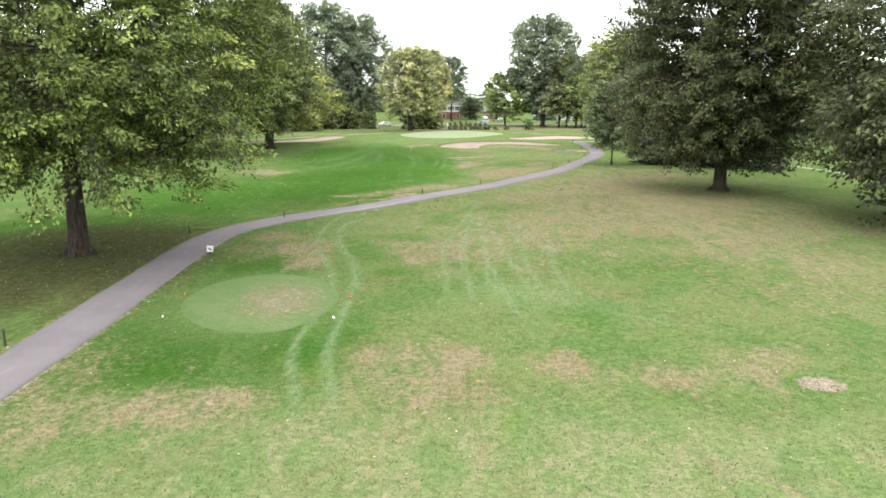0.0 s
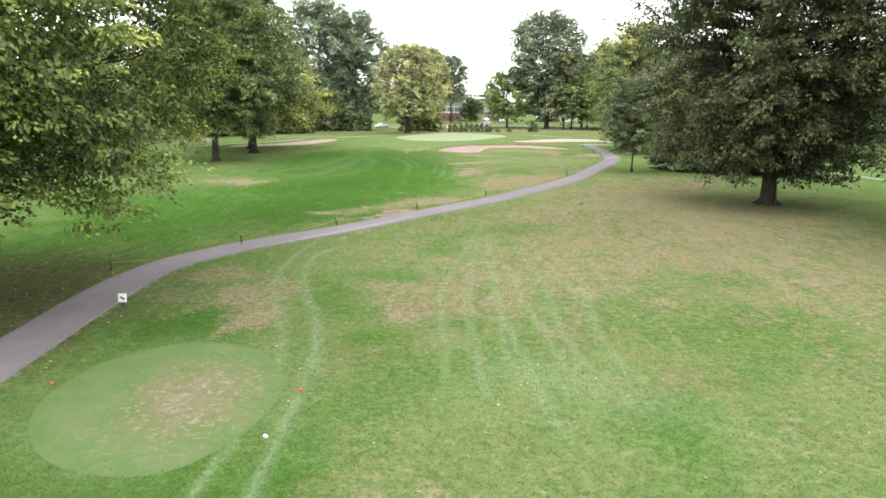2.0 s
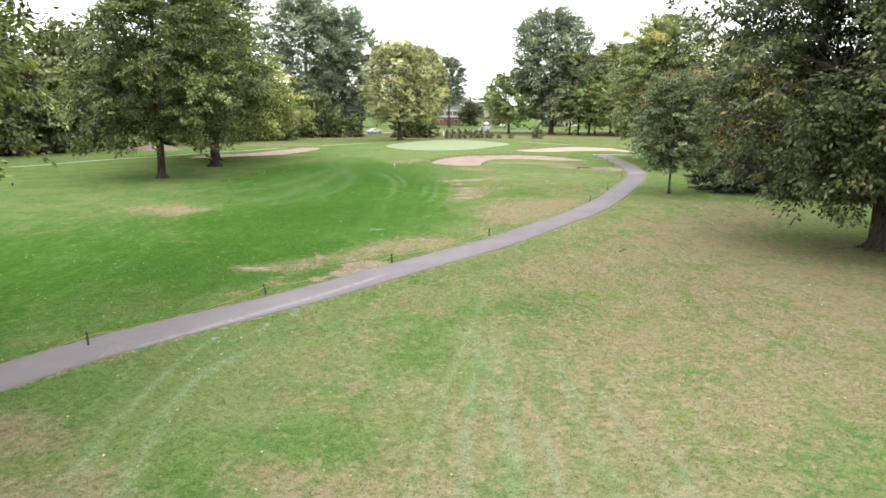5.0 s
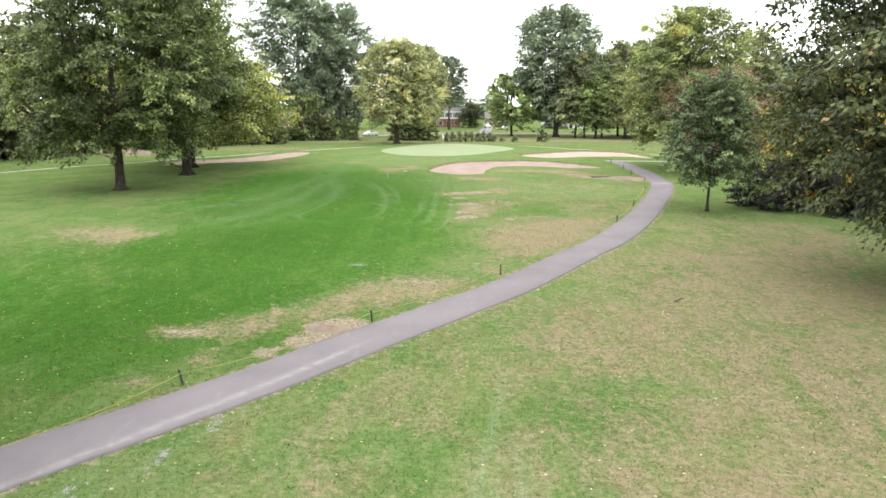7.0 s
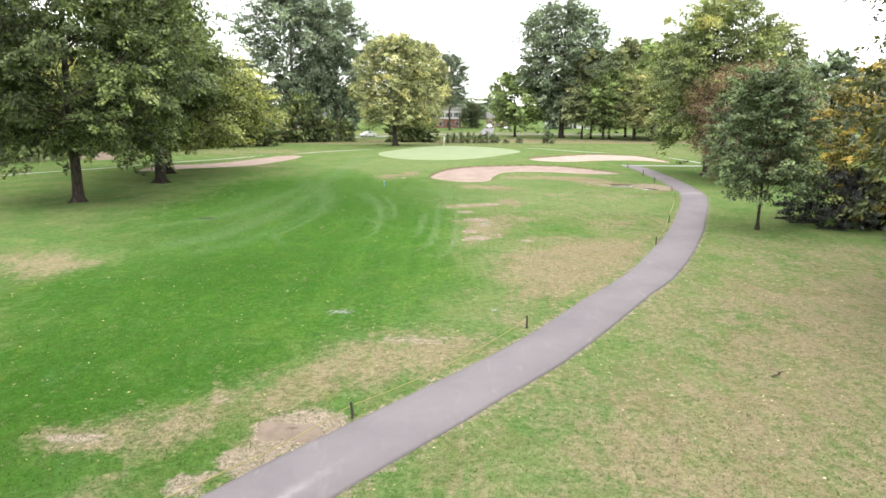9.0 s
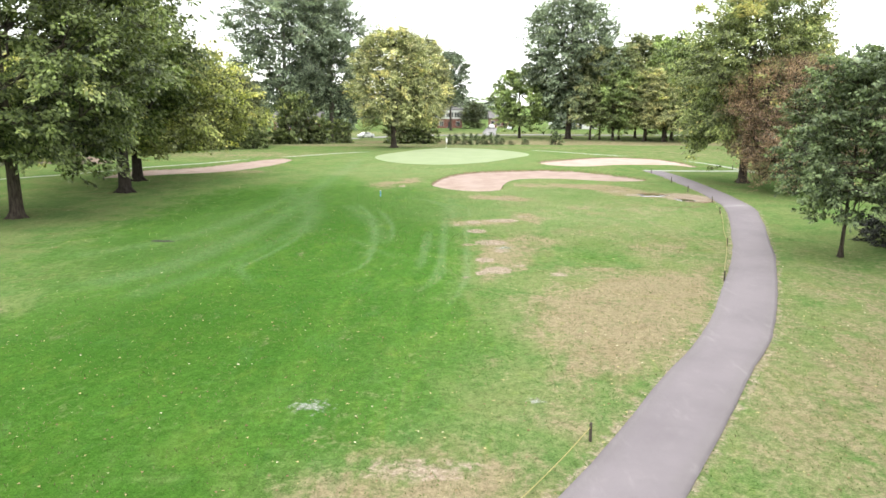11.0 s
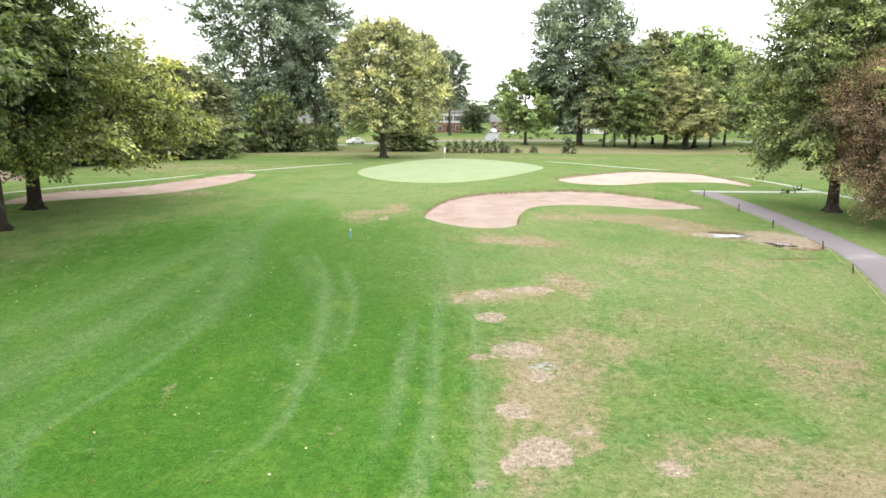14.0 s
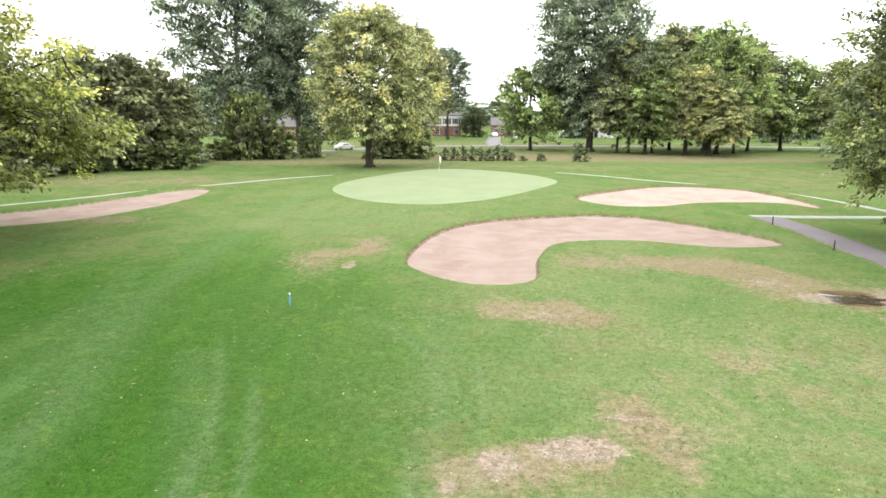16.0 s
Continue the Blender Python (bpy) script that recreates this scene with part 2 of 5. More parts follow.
LEAF_FAR = leaf_material("blue_green_leaves", (0.062, 0.094, 0.056), (0.235, 0.290, 0.165), (0.27, 0.28, 0.14), 0.06)
LEAF_GOLD = leaf_material("gold_green_leaves", (0.125, 0.115, 0.028), (0.32, 0.28, 0.065), (0.50, 0.36, 0.075), 0.28)
LEAF_OAK = leaf_material("pale_oak_leaves", (0.120, 0.150, 0.060), (0.385, 0.410, 0.175), (0.560, 0.490, 0.175), 0.17)
LEAF_OLIVE = leaf_material("olive_leaves", (0.090, 0.115, 0.050), (0.290, 0.325, 0.140), (0.34, 0.30, 0.13), 0.14)
LEAF_LIME = leaf_material("lime_green_leaves", (0.100, 0.150, 0.045), (0.285, 0.365, 0.120), (0.34, 0.34, 0.11), 0.08)
LEAF_WOOD = leaf_material("woodland_leaves", (0.062, 0.082, 0.034), (0.225, 0.248, 0.110), (0.25, 0.22, 0.10), 0.12)
LEAF_AUTUMN = leaf_material("autumn_green_leaves", (0.080, 0.115, 0.036), (0.265, 0.315, 0.105), (0.41, 0.37, 0.12), 0.12)
LEAF_HEDGE = leaf_material("purple_dark_leaves", (0.014, 0.016, 0.013), (0.034, 0.038, 0.026), (0.06, 0.05, 0.03), 0.03)


# ---- ground plan ----
def curve_through(pts, per=8, closed=False):
    """Catmull-Rom points through the plan's corners."""
    p = np.array(pts, float)
    n = len(p)
    out = []
    for i in range(n if closed else n - 1):
        if closed:
            a, b, c, d = p[i - 1], p[i], p[(i + 1) % n], p[(i + 2) % n]
        else:
            a, b, c, d = p[max(i - 1, 0)], p[i], p[i + 1], p[min(i + 2, n - 1)]
        for k in range(per):
            t = k / per
            out.append(0.5 * (2 * b + (c - a) * t + (2 * a - 5 * b + 4 * c - d) * t * t + (3 * b - a - 3 * c + d) * t ** 3))
    if not closed:
        out.append(p[-1])
    return np.array(out)


def inside_distance(poly, x, y):
    """How far the points lie inside a closed outline (negative outside)."""
    best = np.full(x.shape, 1e9)
    inside = np.zeros(x.shape, bool)
    n = len(poly)
    for i in range(n):
        (ax, ay), (bx, by) = poly[i], poly[(i + 1) % n]
        ex, ey = bx - ax, by - ay
        k = np.clip(((x - ax) * ex + (y - ay) * ey) / max(ex * ex + ey * ey, 1e-9), 0, 1)
        best = np.minimum(best, np.hypot(x - ax - k * ex, y - ay - k * ey))
        if by != ay:
            inside ^= ((ay > y) != (by > y)) & (x < (bx - ax) * (y - ay) / (by - ay) + ax)
    return np.where(inside, best, -best)


def line_distance(line, x, y):
    best = np.full(x.shape, 1e9)
    for (ax, ay), (bx, by) in zip(line[:-1], line[1:]):
        ex, ey = bx - ax, by - ay
        k = np.clip(((x - ax) * ex + (y - ay) * ey) / max(ex * ex + ey * ey, 1e-9), 0, 1)
        best = np.minimum(best, np.hypot(x - ax - k * ex, y - ay - k * ey))
    return best


BUNKER_FRONT = curve_through([(-0.9, 124.5), (1.2, 133.2), (6.0, 138.0), (13.5, 140.9), (18.6, 138.0), (22.9, 130.0), (18.5, 127.7),
                              (13.2, 129.4), (8.4, 128.3), (6.6, 124.5), (5.6, 119.3), (2.9, 118.1), (0.2, 120.4)], 8, True)
BUNKER_BACK = curve_through([(13.7, 150.6), (17.5, 156.0), (25.6, 161.2), (32.4, 158.4), (34.4, 150.0), (33.6, 144.6), (31.0, 147.9),
                             (24.5, 147.8), (19.4, 144.9), (15.5, 145.8)], 8, True)
BUNKER_LEFT = curve_through([(-21.6, 154.4), (-24.0, 155.8), (-27.4, 149.0), (-31.4, 141.6), (-37.0, 135.0), (-36.5, 128.0), (-31.5, 131.2),
                             (-25.2, 137.0), (-21.6, 146.0)], 8, True)
GREEN = curve_through([(-9.6, 155.0), (-6.6, 167.0), (1.0, 176.6), (9.0, 173.8), (14.0, 163.4), (8.2, 151.2), (0.8, 143.4), (-6.0, 146.0)], 10, True)
TEE = curve_through([(-10.9, 27.6), (-10.6, 31.0), (-8.4, 32.8), (-5.8, 31.8), (-4.5, 28.5), (-5.3, 25.3), (-6.8, 24.1), (-9.2, 24.9)], 8, True)
PATH = curve_through([(-12.6, -60), (-13.2, -15), (-13.65, 18), (-13.75, 25), (-14.0, 31), (-14.25, 37), (-14.2, 41.2), (-13.45, 44.5), (-11.65, 47.4), (-9.55, 50.2),
                      (-7.0, 53.25), (-4.4, 56.3), (-1.45, 59.9), (0.85, 62.75), (4.15, 67.1), (7.3, 71.9), (11.0, 77.6), (14.0, 83.6), (17.0, 90.0),
                      (20.1, 97.6), (22.2, 103.0), (24.0, 108.4), (25.0, 114.0), (25.9, 120.0), (26.4, 127.0), (26.6, 133.0), (26.4, 139.6)], 6)
CROSS_PATH = curve_through([(25.4, 140.0), (29.0, 140.0), (33.0, 140.0), (38.5, 140.0)], 6)
RIGHT_PATH = curve_through([(16.0, 176.0), (20.7, 172.1), (25.8, 166.2), (33.2, 159.0), (36.8, 151.0), (38.4, 140.0), (40.4, 122.0), (43.0, 100.0),
                            (45.6, 90.0), (47.0, 77.0), (48.0, 50.0), (47, 0)], 8)
LEFT_PATH = curve_through([(-12.0, 171.1), (-17.0, 165.6), (-23.3, 158.6), (-29.4, 150.6), (-35.4, 142.8), (-41.4, 132.7), (-50, 120), (-62, 100)], 8)
ROAD = curve_through([(-160, 150), (-79.2, 203.7), (-45.3, 221.8), (-24.9, 234.2), (-6.8, 252.3), (13.5, 259.0), (45.1, 262.4), (101.6, 262.4), (248.5, 260.2)], 8)


def swell(x, y):
    """Gentle lie of the land; the fall past y 180 is shaped to fit the camera's view."""
    k = np.clip((y - 180.0) / 40.0, 0, 1)
    fall = 1.07 * k * k * (3 - 2 * k)
    return 0.05 * np.sin(x * 0.13 + 1.0) * np.sin(y * 0.11) + 0.03 * np.sin(x * 0.31 + y * 0.23) - fall


def ground_z(x, y):
    x, y = np.asarray(x, float), np.asarray(y, float)
    z = swell(x, y)
    g = inside_distance(GREEN, x, y)
    z += 0.35 / (1 + np.exp(np.clip(-(g + 3.0) / 1.5, -50, 50)))
    for poly, depth in ((BUNKER_FRONT, 0.75), (BUNKER_BACK, 0.6), (BUNKER_LEFT, 0.5)):
        d = inside_distance(poly, x, y)
        z += 0.10 * np.exp(-((d + 0.9) / 0.9) ** 2)
        k = np.clip((d + 0.1) / 0.7, 0, 1)
        z -= depth * k * k * (3 - 2 * k)
    return z


def link_mesh(name, verts, faces, material, parent=None, smooth=True):
    """One mesh object from arrays of points and of faces with one number of corners."""
    verts, faces = np.asarray(verts, np.float32), np.asarray(faces, np.int32)
    me = bpy.data.meshes.new(name)
    me.vertices.add(len(verts))
    me.vertices.foreach_set("co", verts.ravel())
    k = faces.shape[1]
    me.loops.add(faces.size)
    me.loops.foreach_set("vertex_index", faces.ravel())
    me.polygons.add(len(faces))
    me.polygons.foreach_set("loop_start", np.arange(0, faces.size, k, dtype=np.int32))
    me.polygons.foreach_set("use_smooth", np.full(len(faces), smooth, bool))
    me.update(calc_edges=True)
    me.materials.append(material)
    ob = new(name, me)
    if parent is not None:
        ob.parent = parent
    return ob


def put_values(ob, name, values):
    a = ob.data.attributes.new(name, "FLOAT", "POINT")
    a.data.foreach_set("value", np.asarray(values, np.float32))


def steps(*spans):
    out = []
    for a, b, s in spans:
        out.append(np.linspace(a, b, max(1, round((b - a) / s)), endpoint=False))
    return np.concatenate(out + [[spans[-1][1]]])


# patches of the turf: centre x, y, half widths x, y, strength
STRAW_1 = [(-10.5, 16.3, 0.9, 1, 0.62), (-8.6, 17.7, 3.3, 1.5, 0.62), (-1, 18.5, 1.7, 1.6, 0.62), (7.2, 20.2, 1.7, 1.2, 0.62), (4.2, 21.1, 1.7, 1.5, 0.62), (0.9, 21.5, 1.2, 1.1, 0.62), (-2.5, 22, 0.8, 1.1, 0.62), (-0.9, 38, 2, 1.8, 0.62), (9.1, 38.1, 1.1, 1.3, 0.62), (-7.8, 39.7, 1.9, 1.6, 0.62), (1.7, 39.9, 1.2, 2.1, 0.62), (17.6, 41.2, 4.3, 3.6, 0.62), (-10.2, 41.9, 1.9, 1.6, 0.62), (5.9, 42.8, 3, 4.8, 0.62), (2.9, 42.9, 2.8, 3.4, 0.62), (16.6, 45, 1.7, 2.4, 0.62), (8.7, 45, 1.9, 3.1, 0.62), (6.2, 50.4, 3.3, 4.4, 0.62)]
STRAW_2 = [(16.4, 50.9, 4.8, 5.6, 0.62), (9.9, 54.2, 2.5, 1.2, 0.62), (-8.5, 55.7, 0.9, 0.5, 0.62), (6.7, 57.1, 1.2, 1.6, 0.62), (-7.1, 57.6, 0.8, 0.5, 0.62), (-7.1, 58.2, 0.5, 0.5, 0.62), (5.8, 59.5, 1.8, 4.5, 0.62), (19.9, 60.1, 4.3, 5.5, 0.62), (5.3, 60.1, 2.4, 2.9, 0.62), (-8.3, 60.2, 1.7, 0.7, 0.62), (6.3, 60.2, 2.9, 2.7, 0.62), (-3, 60.6, 1.6, 0.8, 0.62), (-9, 60.6, 1.1, 0.5, 0.62), (-7.6, 60.7, 0.8, 0.4, 0.62), (-5.6, 62.6, 1, 0.5, 0.62), (10.8, 63.5, 2.1, 2.6, 0.62), (16.6, 66.8, 4, 5.1, 0.62), (-0.3, 66.8, 3, 2.1, 0.62)]
STRAW_3 = [(-1.3, 66.9, 1.8, 1.8, 0.62), (14.9, 72.3, 4.7, 5.6, 0.62), (15, 72.8, 3.9, 6.1, 0.62), (-0.3, 75.2, 0.5, 0.3, 0.62), (6.6, 77.6, 2.7, 2.5, 0.62), (6.6, 78.2, 3.2, 6.1, 0.62), (4.6, 78.9, 1.1, 1.5, 0.62), (6.8, 79, 3.7, 5.9, 0.62), (-20.5, 79.1, 2.5, 2, 0.62), (-21.8, 80.5, 3.5, 2.5, 0.62), (7.6, 82.6, 2.9, 3.1, 0.62), (2.6, 86.9, 0.9, 1.5, 0.62), (8.1, 86.9, 2.8, 1.5, 0.62), (2.1, 89.1, 0.5, 1, 0.62), (12.7, 92.2, 2.2, 2.6, 0.62), (4.6, 94, 1.7, 2.6, 0.62), (2.8, 94.5, 0.7, 1.2, 0.62), (5.7, 95.2, 2.4, 1.9, 0.62)]
STRAW_4 = [(1.2, 100.6, 0.5, 0.5, 0.62), (3.8, 101.1, 1.1, 1, 0.62), (2.4, 102.1, 1, 0.6, 0.62), (6.8, 103, 1.2, 1, 0.62), (5.9, 104, 0.8, 0.7, 0.62), (11, 108.3, 1.2, 1.1, 0.62), (7.2, 113.3, 1.2, 1.2, 0.62), (4.6, 114.5, 2.7, 1.6, 0.62), (19, 115.3, 1, 1.9, 0.62), (21.1, 116.8, 2.4, 2.6, 0.62), (18.6, 119.1, 2.3, 1.4, 0.62), (15.7, 120.3, 1.8, 2.5, 0.62), (-6, 122.5, 1.6, 2.4, 0.62), (10.2, 123.2, 3.2, 2.4, 0.62), (14, 123.3, 2.9, 1.2, 0.62), (-5.8, 123.7, 0.8, 3.8, 0.62), (-3.4, 127.6, 1.6, 2.7, 0.62), (-22.7, 136.2, 2.6, 1.6, 0.62)]
FRESH_1 = [(8.8, 17.5, 2.4, 1.4, 0.62), (6.8, 18.6, 1, 1.6, 0.62), (-9.6, 20.5, 2.2, 1.9, 0.62), (-4.3, 22.9, 2.9, 3.5, 0.62), (-7.8, 23.7, 2.1, 2.5, 0.62), (6, 26.5, 1.4, 2.3, 0.62), (1.9, 29.8, 3.4, 2.9, 0.62), (3.9, 32.6, 1.6, 0.7, 0.62), (-2.5, 33.3, 1.7, 1.1, 0.62), (11.9, 34.2, 6, 3.7, 0.62), (1, 35.1, 0.9, 1.3, 0.62), (-3.7, 36.6, 1, 1.7, 0.62), (7.8, 37.6, 1.4, 1.1, 0.62), (-5.3, 39.1, 3.1, 4, 0.62), (13, 41, 2.4, 1.5, 0.62), (-2.4, 42, 1.9, 1.9, 0.62), (13.9, 48.1, 1.6, 1.5, 0.62), (-0.1, 48.4, 1.6, 2, 0.62)]
FRESH_2 = [(0.3, 50.4, 0.8, 1, 0.62), (1.1, 51.7, 1.2, 0.5, 0.62), (2.2, 53.3, 1, 1.1, 0.62), (4, 53.9, 1.9, 1.4, 0.62), (5.4, 55.3, 2.3, 1.1, 0.62), (14.3, 56.7, 0.8, 1, 0.62), (11.2, 61.1, 0.9, 1, 0.62), (13, 61.9, 1.4, 1.5, 0.62), (-7.4, 63.1, 2.1, 1.7, 0.62), (8.9, 64.5, 0.7, 0.7, 0.62), (6.8, 66.4, 1.6, 1.1, 0.62), (-11.4, 71.8, 5.2, 6.5, 0.62), (3.8, 75.4, 1.1, 0.6, 0.62), (2.4, 76.7, 1, 1.2, 0.62), (-3.7, 80.1, 5, 5.5, 0.62), (8.3, 90.1, 2.8, 1.9, 0.62), (8.8, 94.1, 1.7, 1.8, 0.62), (7.2, 101.3, 0.8, 0.8, 0.62)]
FRESH_3 = [(-3.9, 102.9, 1.2, 2.5, 0.62), (-8.4, 106.5, 3.4, 5.3, 0.62), (7.9, 108.3, 2.6, 1.1, 0.62), (12.4, 115.2, 3.6, 2.8, 0.62)]
WIDE_DRY = [(16, 54, 17, 27, .54), (4, 44, 10, 18, .46), (22, 78, 8, 12, .5), (10, 64, 8, 8, .45), (12, 92, 10, 12, .34), (14, 110, 9, 10, .34), (17, 36, 8, 8, .6), (0, 16, 16, 6, .3),
            (25, 218, 60, 14, .75), (-20, 196, 30, 9, .6), (-32, 163, 14, 8, .5), (10, 186, 26, 6, .45), (45, 170, 20, 20, .35), (10, 262, 90, 18, .5), (-12, 20, 3, 3, .5)]
WIDE_LUSH = [(-9, 78, 10, 14, .9), (-12, 100, 10, 16, .9), (-6, 62, 6, 5, .6), (-24, 36, 9, 16, .8), (-12, 56, 4, 10, .45), (-20, 60, 9, 14, .7), (-8, 92, 9, 24, .9), (-10, 112, 12, 14, .8)]
# pale turf; the broad weak rows paint haze over the middle distance
PALE_HAZE = [(-2, 120, 9, 12, .18), (8, 66, 9, 14, .18), (0, 46, 11, 9, .28), (-16, 88, 4, 9, .1), (11, 106, 9, 8, .55), (8, 117, 9, 7, .5), (13, 128, 12, 6, .4), (-8, 28.5, 3.2, 4.2, .8), (3, 14.5, 14, 3.0, .8), (3, 29, 3, 2.5, .6), (-15, 96, 3, 14, .15), (8, 107, 6, 8, .4), (-3, 140, 10, 10, .5), (2, 160, 14, 20, .5), (-9, 132, 9, 12, .25), (4, 112, 10, 12, .25)]
# deep green turf, also painting in the dim lower left of the view
DEEP_DIM = [(-5.8, 22.5, 2.4, 4, .8), (-9.5, 24, 5, 9, .8), (-20, 40, 9, 16, .6), (-13, 60, 6, 8, .8), (-24, 66, 12, 12, .5), (-10, 78, 7, 8, .8), (-11, 100, 6, 9, .8), (-4, 36, 6, 5, .3), (-10, 108, 8, 9, .9), (12, 114, 3, 3, .2), (-7, 104, 8, 10, 1.0), (-13, 112, 8, 10, .85), (-12, 64, 8, 8, .85), (-9.5, 22.5, 4, 5, 1.0), (-9, 34.5, 4, 3, .8), (5, 53, 2.5, 2, .4), (-8, 90, 5, 8, .5), (-15, 90, 6, 8, .8), (-9, 102, 9, 9, 1.0), (-6, 112, 7, 7, .7), (-20, 54, 8, 8, .6), (-16, 74, 8, 7, .7)]
SOIL = [(11.5, 19.6, .75, .6, 1.1), (-3.1, 60.9, 1.3, 1.2, 1.05), (-4.1, 59.4, .8, .7, 1.0), (-5.2, 58.3, .6, .6, .8), (-6.6, 27.6, .9, 1.3, .7), (-7.2, 26.0, .9, .8, .6), (22.0, 114.6, 2.4, 3.4, .9),
        (2.4, 98.2, .7, .8, 1.0), (3.1, 94.3, 1.0, .85, 1.1), (1.7, 93.6, .5, .4, .95), (3.5, 91.9, .55, .55, .95), (2.4, 89.4, .55, .6, 1.05), (2.9, 87.0, .75, .8, 1.1), (2.0, 86.3, .4, .4, .95), (1.3, 85.3, .35, .3, .85),
        (4.1, 88.1, .5, .4, .75), (5.8, 86.2, .6, .5, .8), (2.4, 101.4, .8, .6, .7), (4.4, 102.3, 1.4, .8, .85), (2.3, 101.8, .6, .5, .95), (6.1, 104.0, .7, .5, .75), (1.2, 100.7, .35, .4, .8),
        (-8.7, 60.4, 1.2, .45, .75), (-0.4, 67.8, 2.0, .8, .62), (-5.9, 62.7, .8, .45, .6), (5.4, 113.4, 1.6, .9, .6), (17.8, 116.2, 1.2, 1.2, .75), (16.8, 118.9, 1.4, 1.2, .6),
        (-9.6, 51.2, .5, .8, .7), (-3.8, 122, .5, 1.2, .75), (-22.5, 143.5, 1.0, 2.0, .8), (-6.6, 18.1, 1.0, .6, .5), (7.2, 19.2, .9, .6, .5), (16.5, 40.7, 1.4, 1.2, .5)]

# larger areas of lush and of straw-coloured turf, as outlines
FAIRWAY = [(3.4, 74.9), (2.6, 77.8), (1.3, 80.7), (1.4, 84.8), (1.6, 90.8), (1.6, 99.0), (-0.7, 103.9), (-4.0, 115.7), (-10.6, 133.2), (-13.8, 131.5), (-15.1, 118.4), (-15.8, 105.4), (-18.2, 95.8), (-18.7, 89.5), (-9.5, 74.8)]
NEAR_LUSH = [(-11.0, 53.1), (-8.6, 56.4), (-6.3, 59.0), (-4.2, 62.3), (-2.9, 66.6), (1.1, 71.2), (2.3, 83.2), (-6.3, 83.0), (-11.1, 75.2), (-13.8, 68.5), (-18.7, 65.4)]
MEADOW = [(-2.6, 23.6), (-4.2, 24.7), (-6.9, 33.1), (-8.0, 40.7), (-11.6, 40.6), (-11.4, 33.6), (-11.5, 27.0), (-9.3, 23.5)]
TAN_A = [(3.8, 82.1), (8.5, 86.2), (14.4, 88.5), (12.3, 82.7), (8.1, 74.9), (4.3, 74.9), (3.2, 77.5)]
TAN_B = [(3.3, 80.1), (10.1, 87.1), (13.3, 84.7), (6.4, 73.4), (3.6, 73.3)]
TAN_C = [(4.1, 61.7), (6.4, 65.8), (14.1, 75.9), (25.5, 83.9), (29.6, 79.9), (18.8, 62.7), (13.9, 60.5), (10.6, 57.6), (7.9, 55.2), (6.0, 55.6), (4.2, 57.5)]
TAN_D = [(1.1, 45.4), (6.3, 55.3), (13.7, 72.7), (26.7, 69.4), (29.5, 55.9), (19.2, 39.2), (13.5, 41.0), (8.3, 43.1), (3.1, 40.8)]
TAN_E = [(0.9, 102.0), (2.7, 102.5), (5.5, 103.1), (5.1, 101.3), (2.7, 100.3), (0.9, 100.2)]
TAN_F = [(1.5, 114.8), (6.5, 115.8), (8.1, 113.3), (7.3, 111.8), (3.2, 112.8)]
TAN_G = [(11.2, 124.7), (17.5, 124.4), (19.7, 119.7), (19.6, 117.0), (16.0, 116.0), (14.3, 120.1), (11.1, 121.9)]
TAN_H = [(-6.8, 124.9), (-5.3, 126.5), (-2.7, 131.2), (-1.9, 125.0), (-4.5, 123.4), (-5.1, 119.6)]
TAN_I = [(5.6, 105.5), (6.9, 105.5), (7.5, 102.4), (6.8, 100.6), (6.0, 102.1), (5.4, 104.0)]
TAN_J = [(-23.6, 80.3), (-20.2, 82.5), (-17.3, 80.1), (-19.2, 75.8)]
TAN_K = [(-9.7, 59.8), (-8.6, 61.5), (-6.2, 63.4), (-3.3, 66.1), (0.2, 68.6), (2.7, 68.9), (2.1, 65.8), (-2.4, 62.3), (-5.2, 60.9), (-6.9, 59.6)]
TAN_L = [(-11.0, 39.7), (-7.9, 41.2), (-5.5, 39.7), (-5.6, 33.7), (-7.6, 33.7)]
TAN_M = [(1.8, 84.2), (4.7, 87.5), (5.9, 92.9), (3.5, 96.3), (2.0, 95.0), (2.2, 87.5)]
TAN_N = [(-3.2, 19.4), (-2.8, 22.7), (-1.6, 24.2), (0.5, 24.0), (1.8, 22.8), (2.3, 19.5), (2.1, 17.7), (-2.8, 17.6)]
TAN_O = [(-8.1, 19.4), (-5.3, 19.3), (-4.4, 17.6), (-7.2, 17.6)]
TAN_P = [(-4.6, 41.1), (4.4, 41.3), (3.0, 35.3), (-2.3, 34.7)]
TAN_Q = [(9.5, 22.8), (13.1, 23.3), (10.1, 18.5), (8.3, 19.3)]
TAN_R = [(-13.6, 39.5), (-8.3, 41.0), (-6.4, 37.3), (-10.7, 35.0)]
VIVID_A = [(10.6, 118.9), (13.9, 118.9), (15.6, 115.1), (13.9, 111.3), (10.7, 110.6), (7.5, 111.8)]
VIVID_B = [(6.3, 90.0), (8.3, 96.4), (10.2, 94.0), (10.7, 89.2), (8.5, 88.4)]


def zone(outline, x, y, soft):
    """1 well inside an outline, 0 well outside, soft metres between."""
    c = np.array(outline)
    lo, hi = c.min(0) - soft, c.max(0) + soft
    near = (x > lo[0]) & (x < hi[0]) & (y > lo[1]) & (y < hi[1])
    out = np.zeros(x.shape)
    q = np.clip(0.5 + inside_distance(c, x[near], y[near]) / soft, 0, 1)
    out[near] = q * q * (3 - 2 * q)
    return out


def patches(rows, x, y, power=1.6):
    out = np.zeros(x.shape)
    for cx, cy, rx, ry, k in rows:
        out = np.maximum(out, k * np.exp(-(((x - cx) / rx) ** 2 + ((y - cy) / ry) ** 2) ** power * 0.7))
    return out


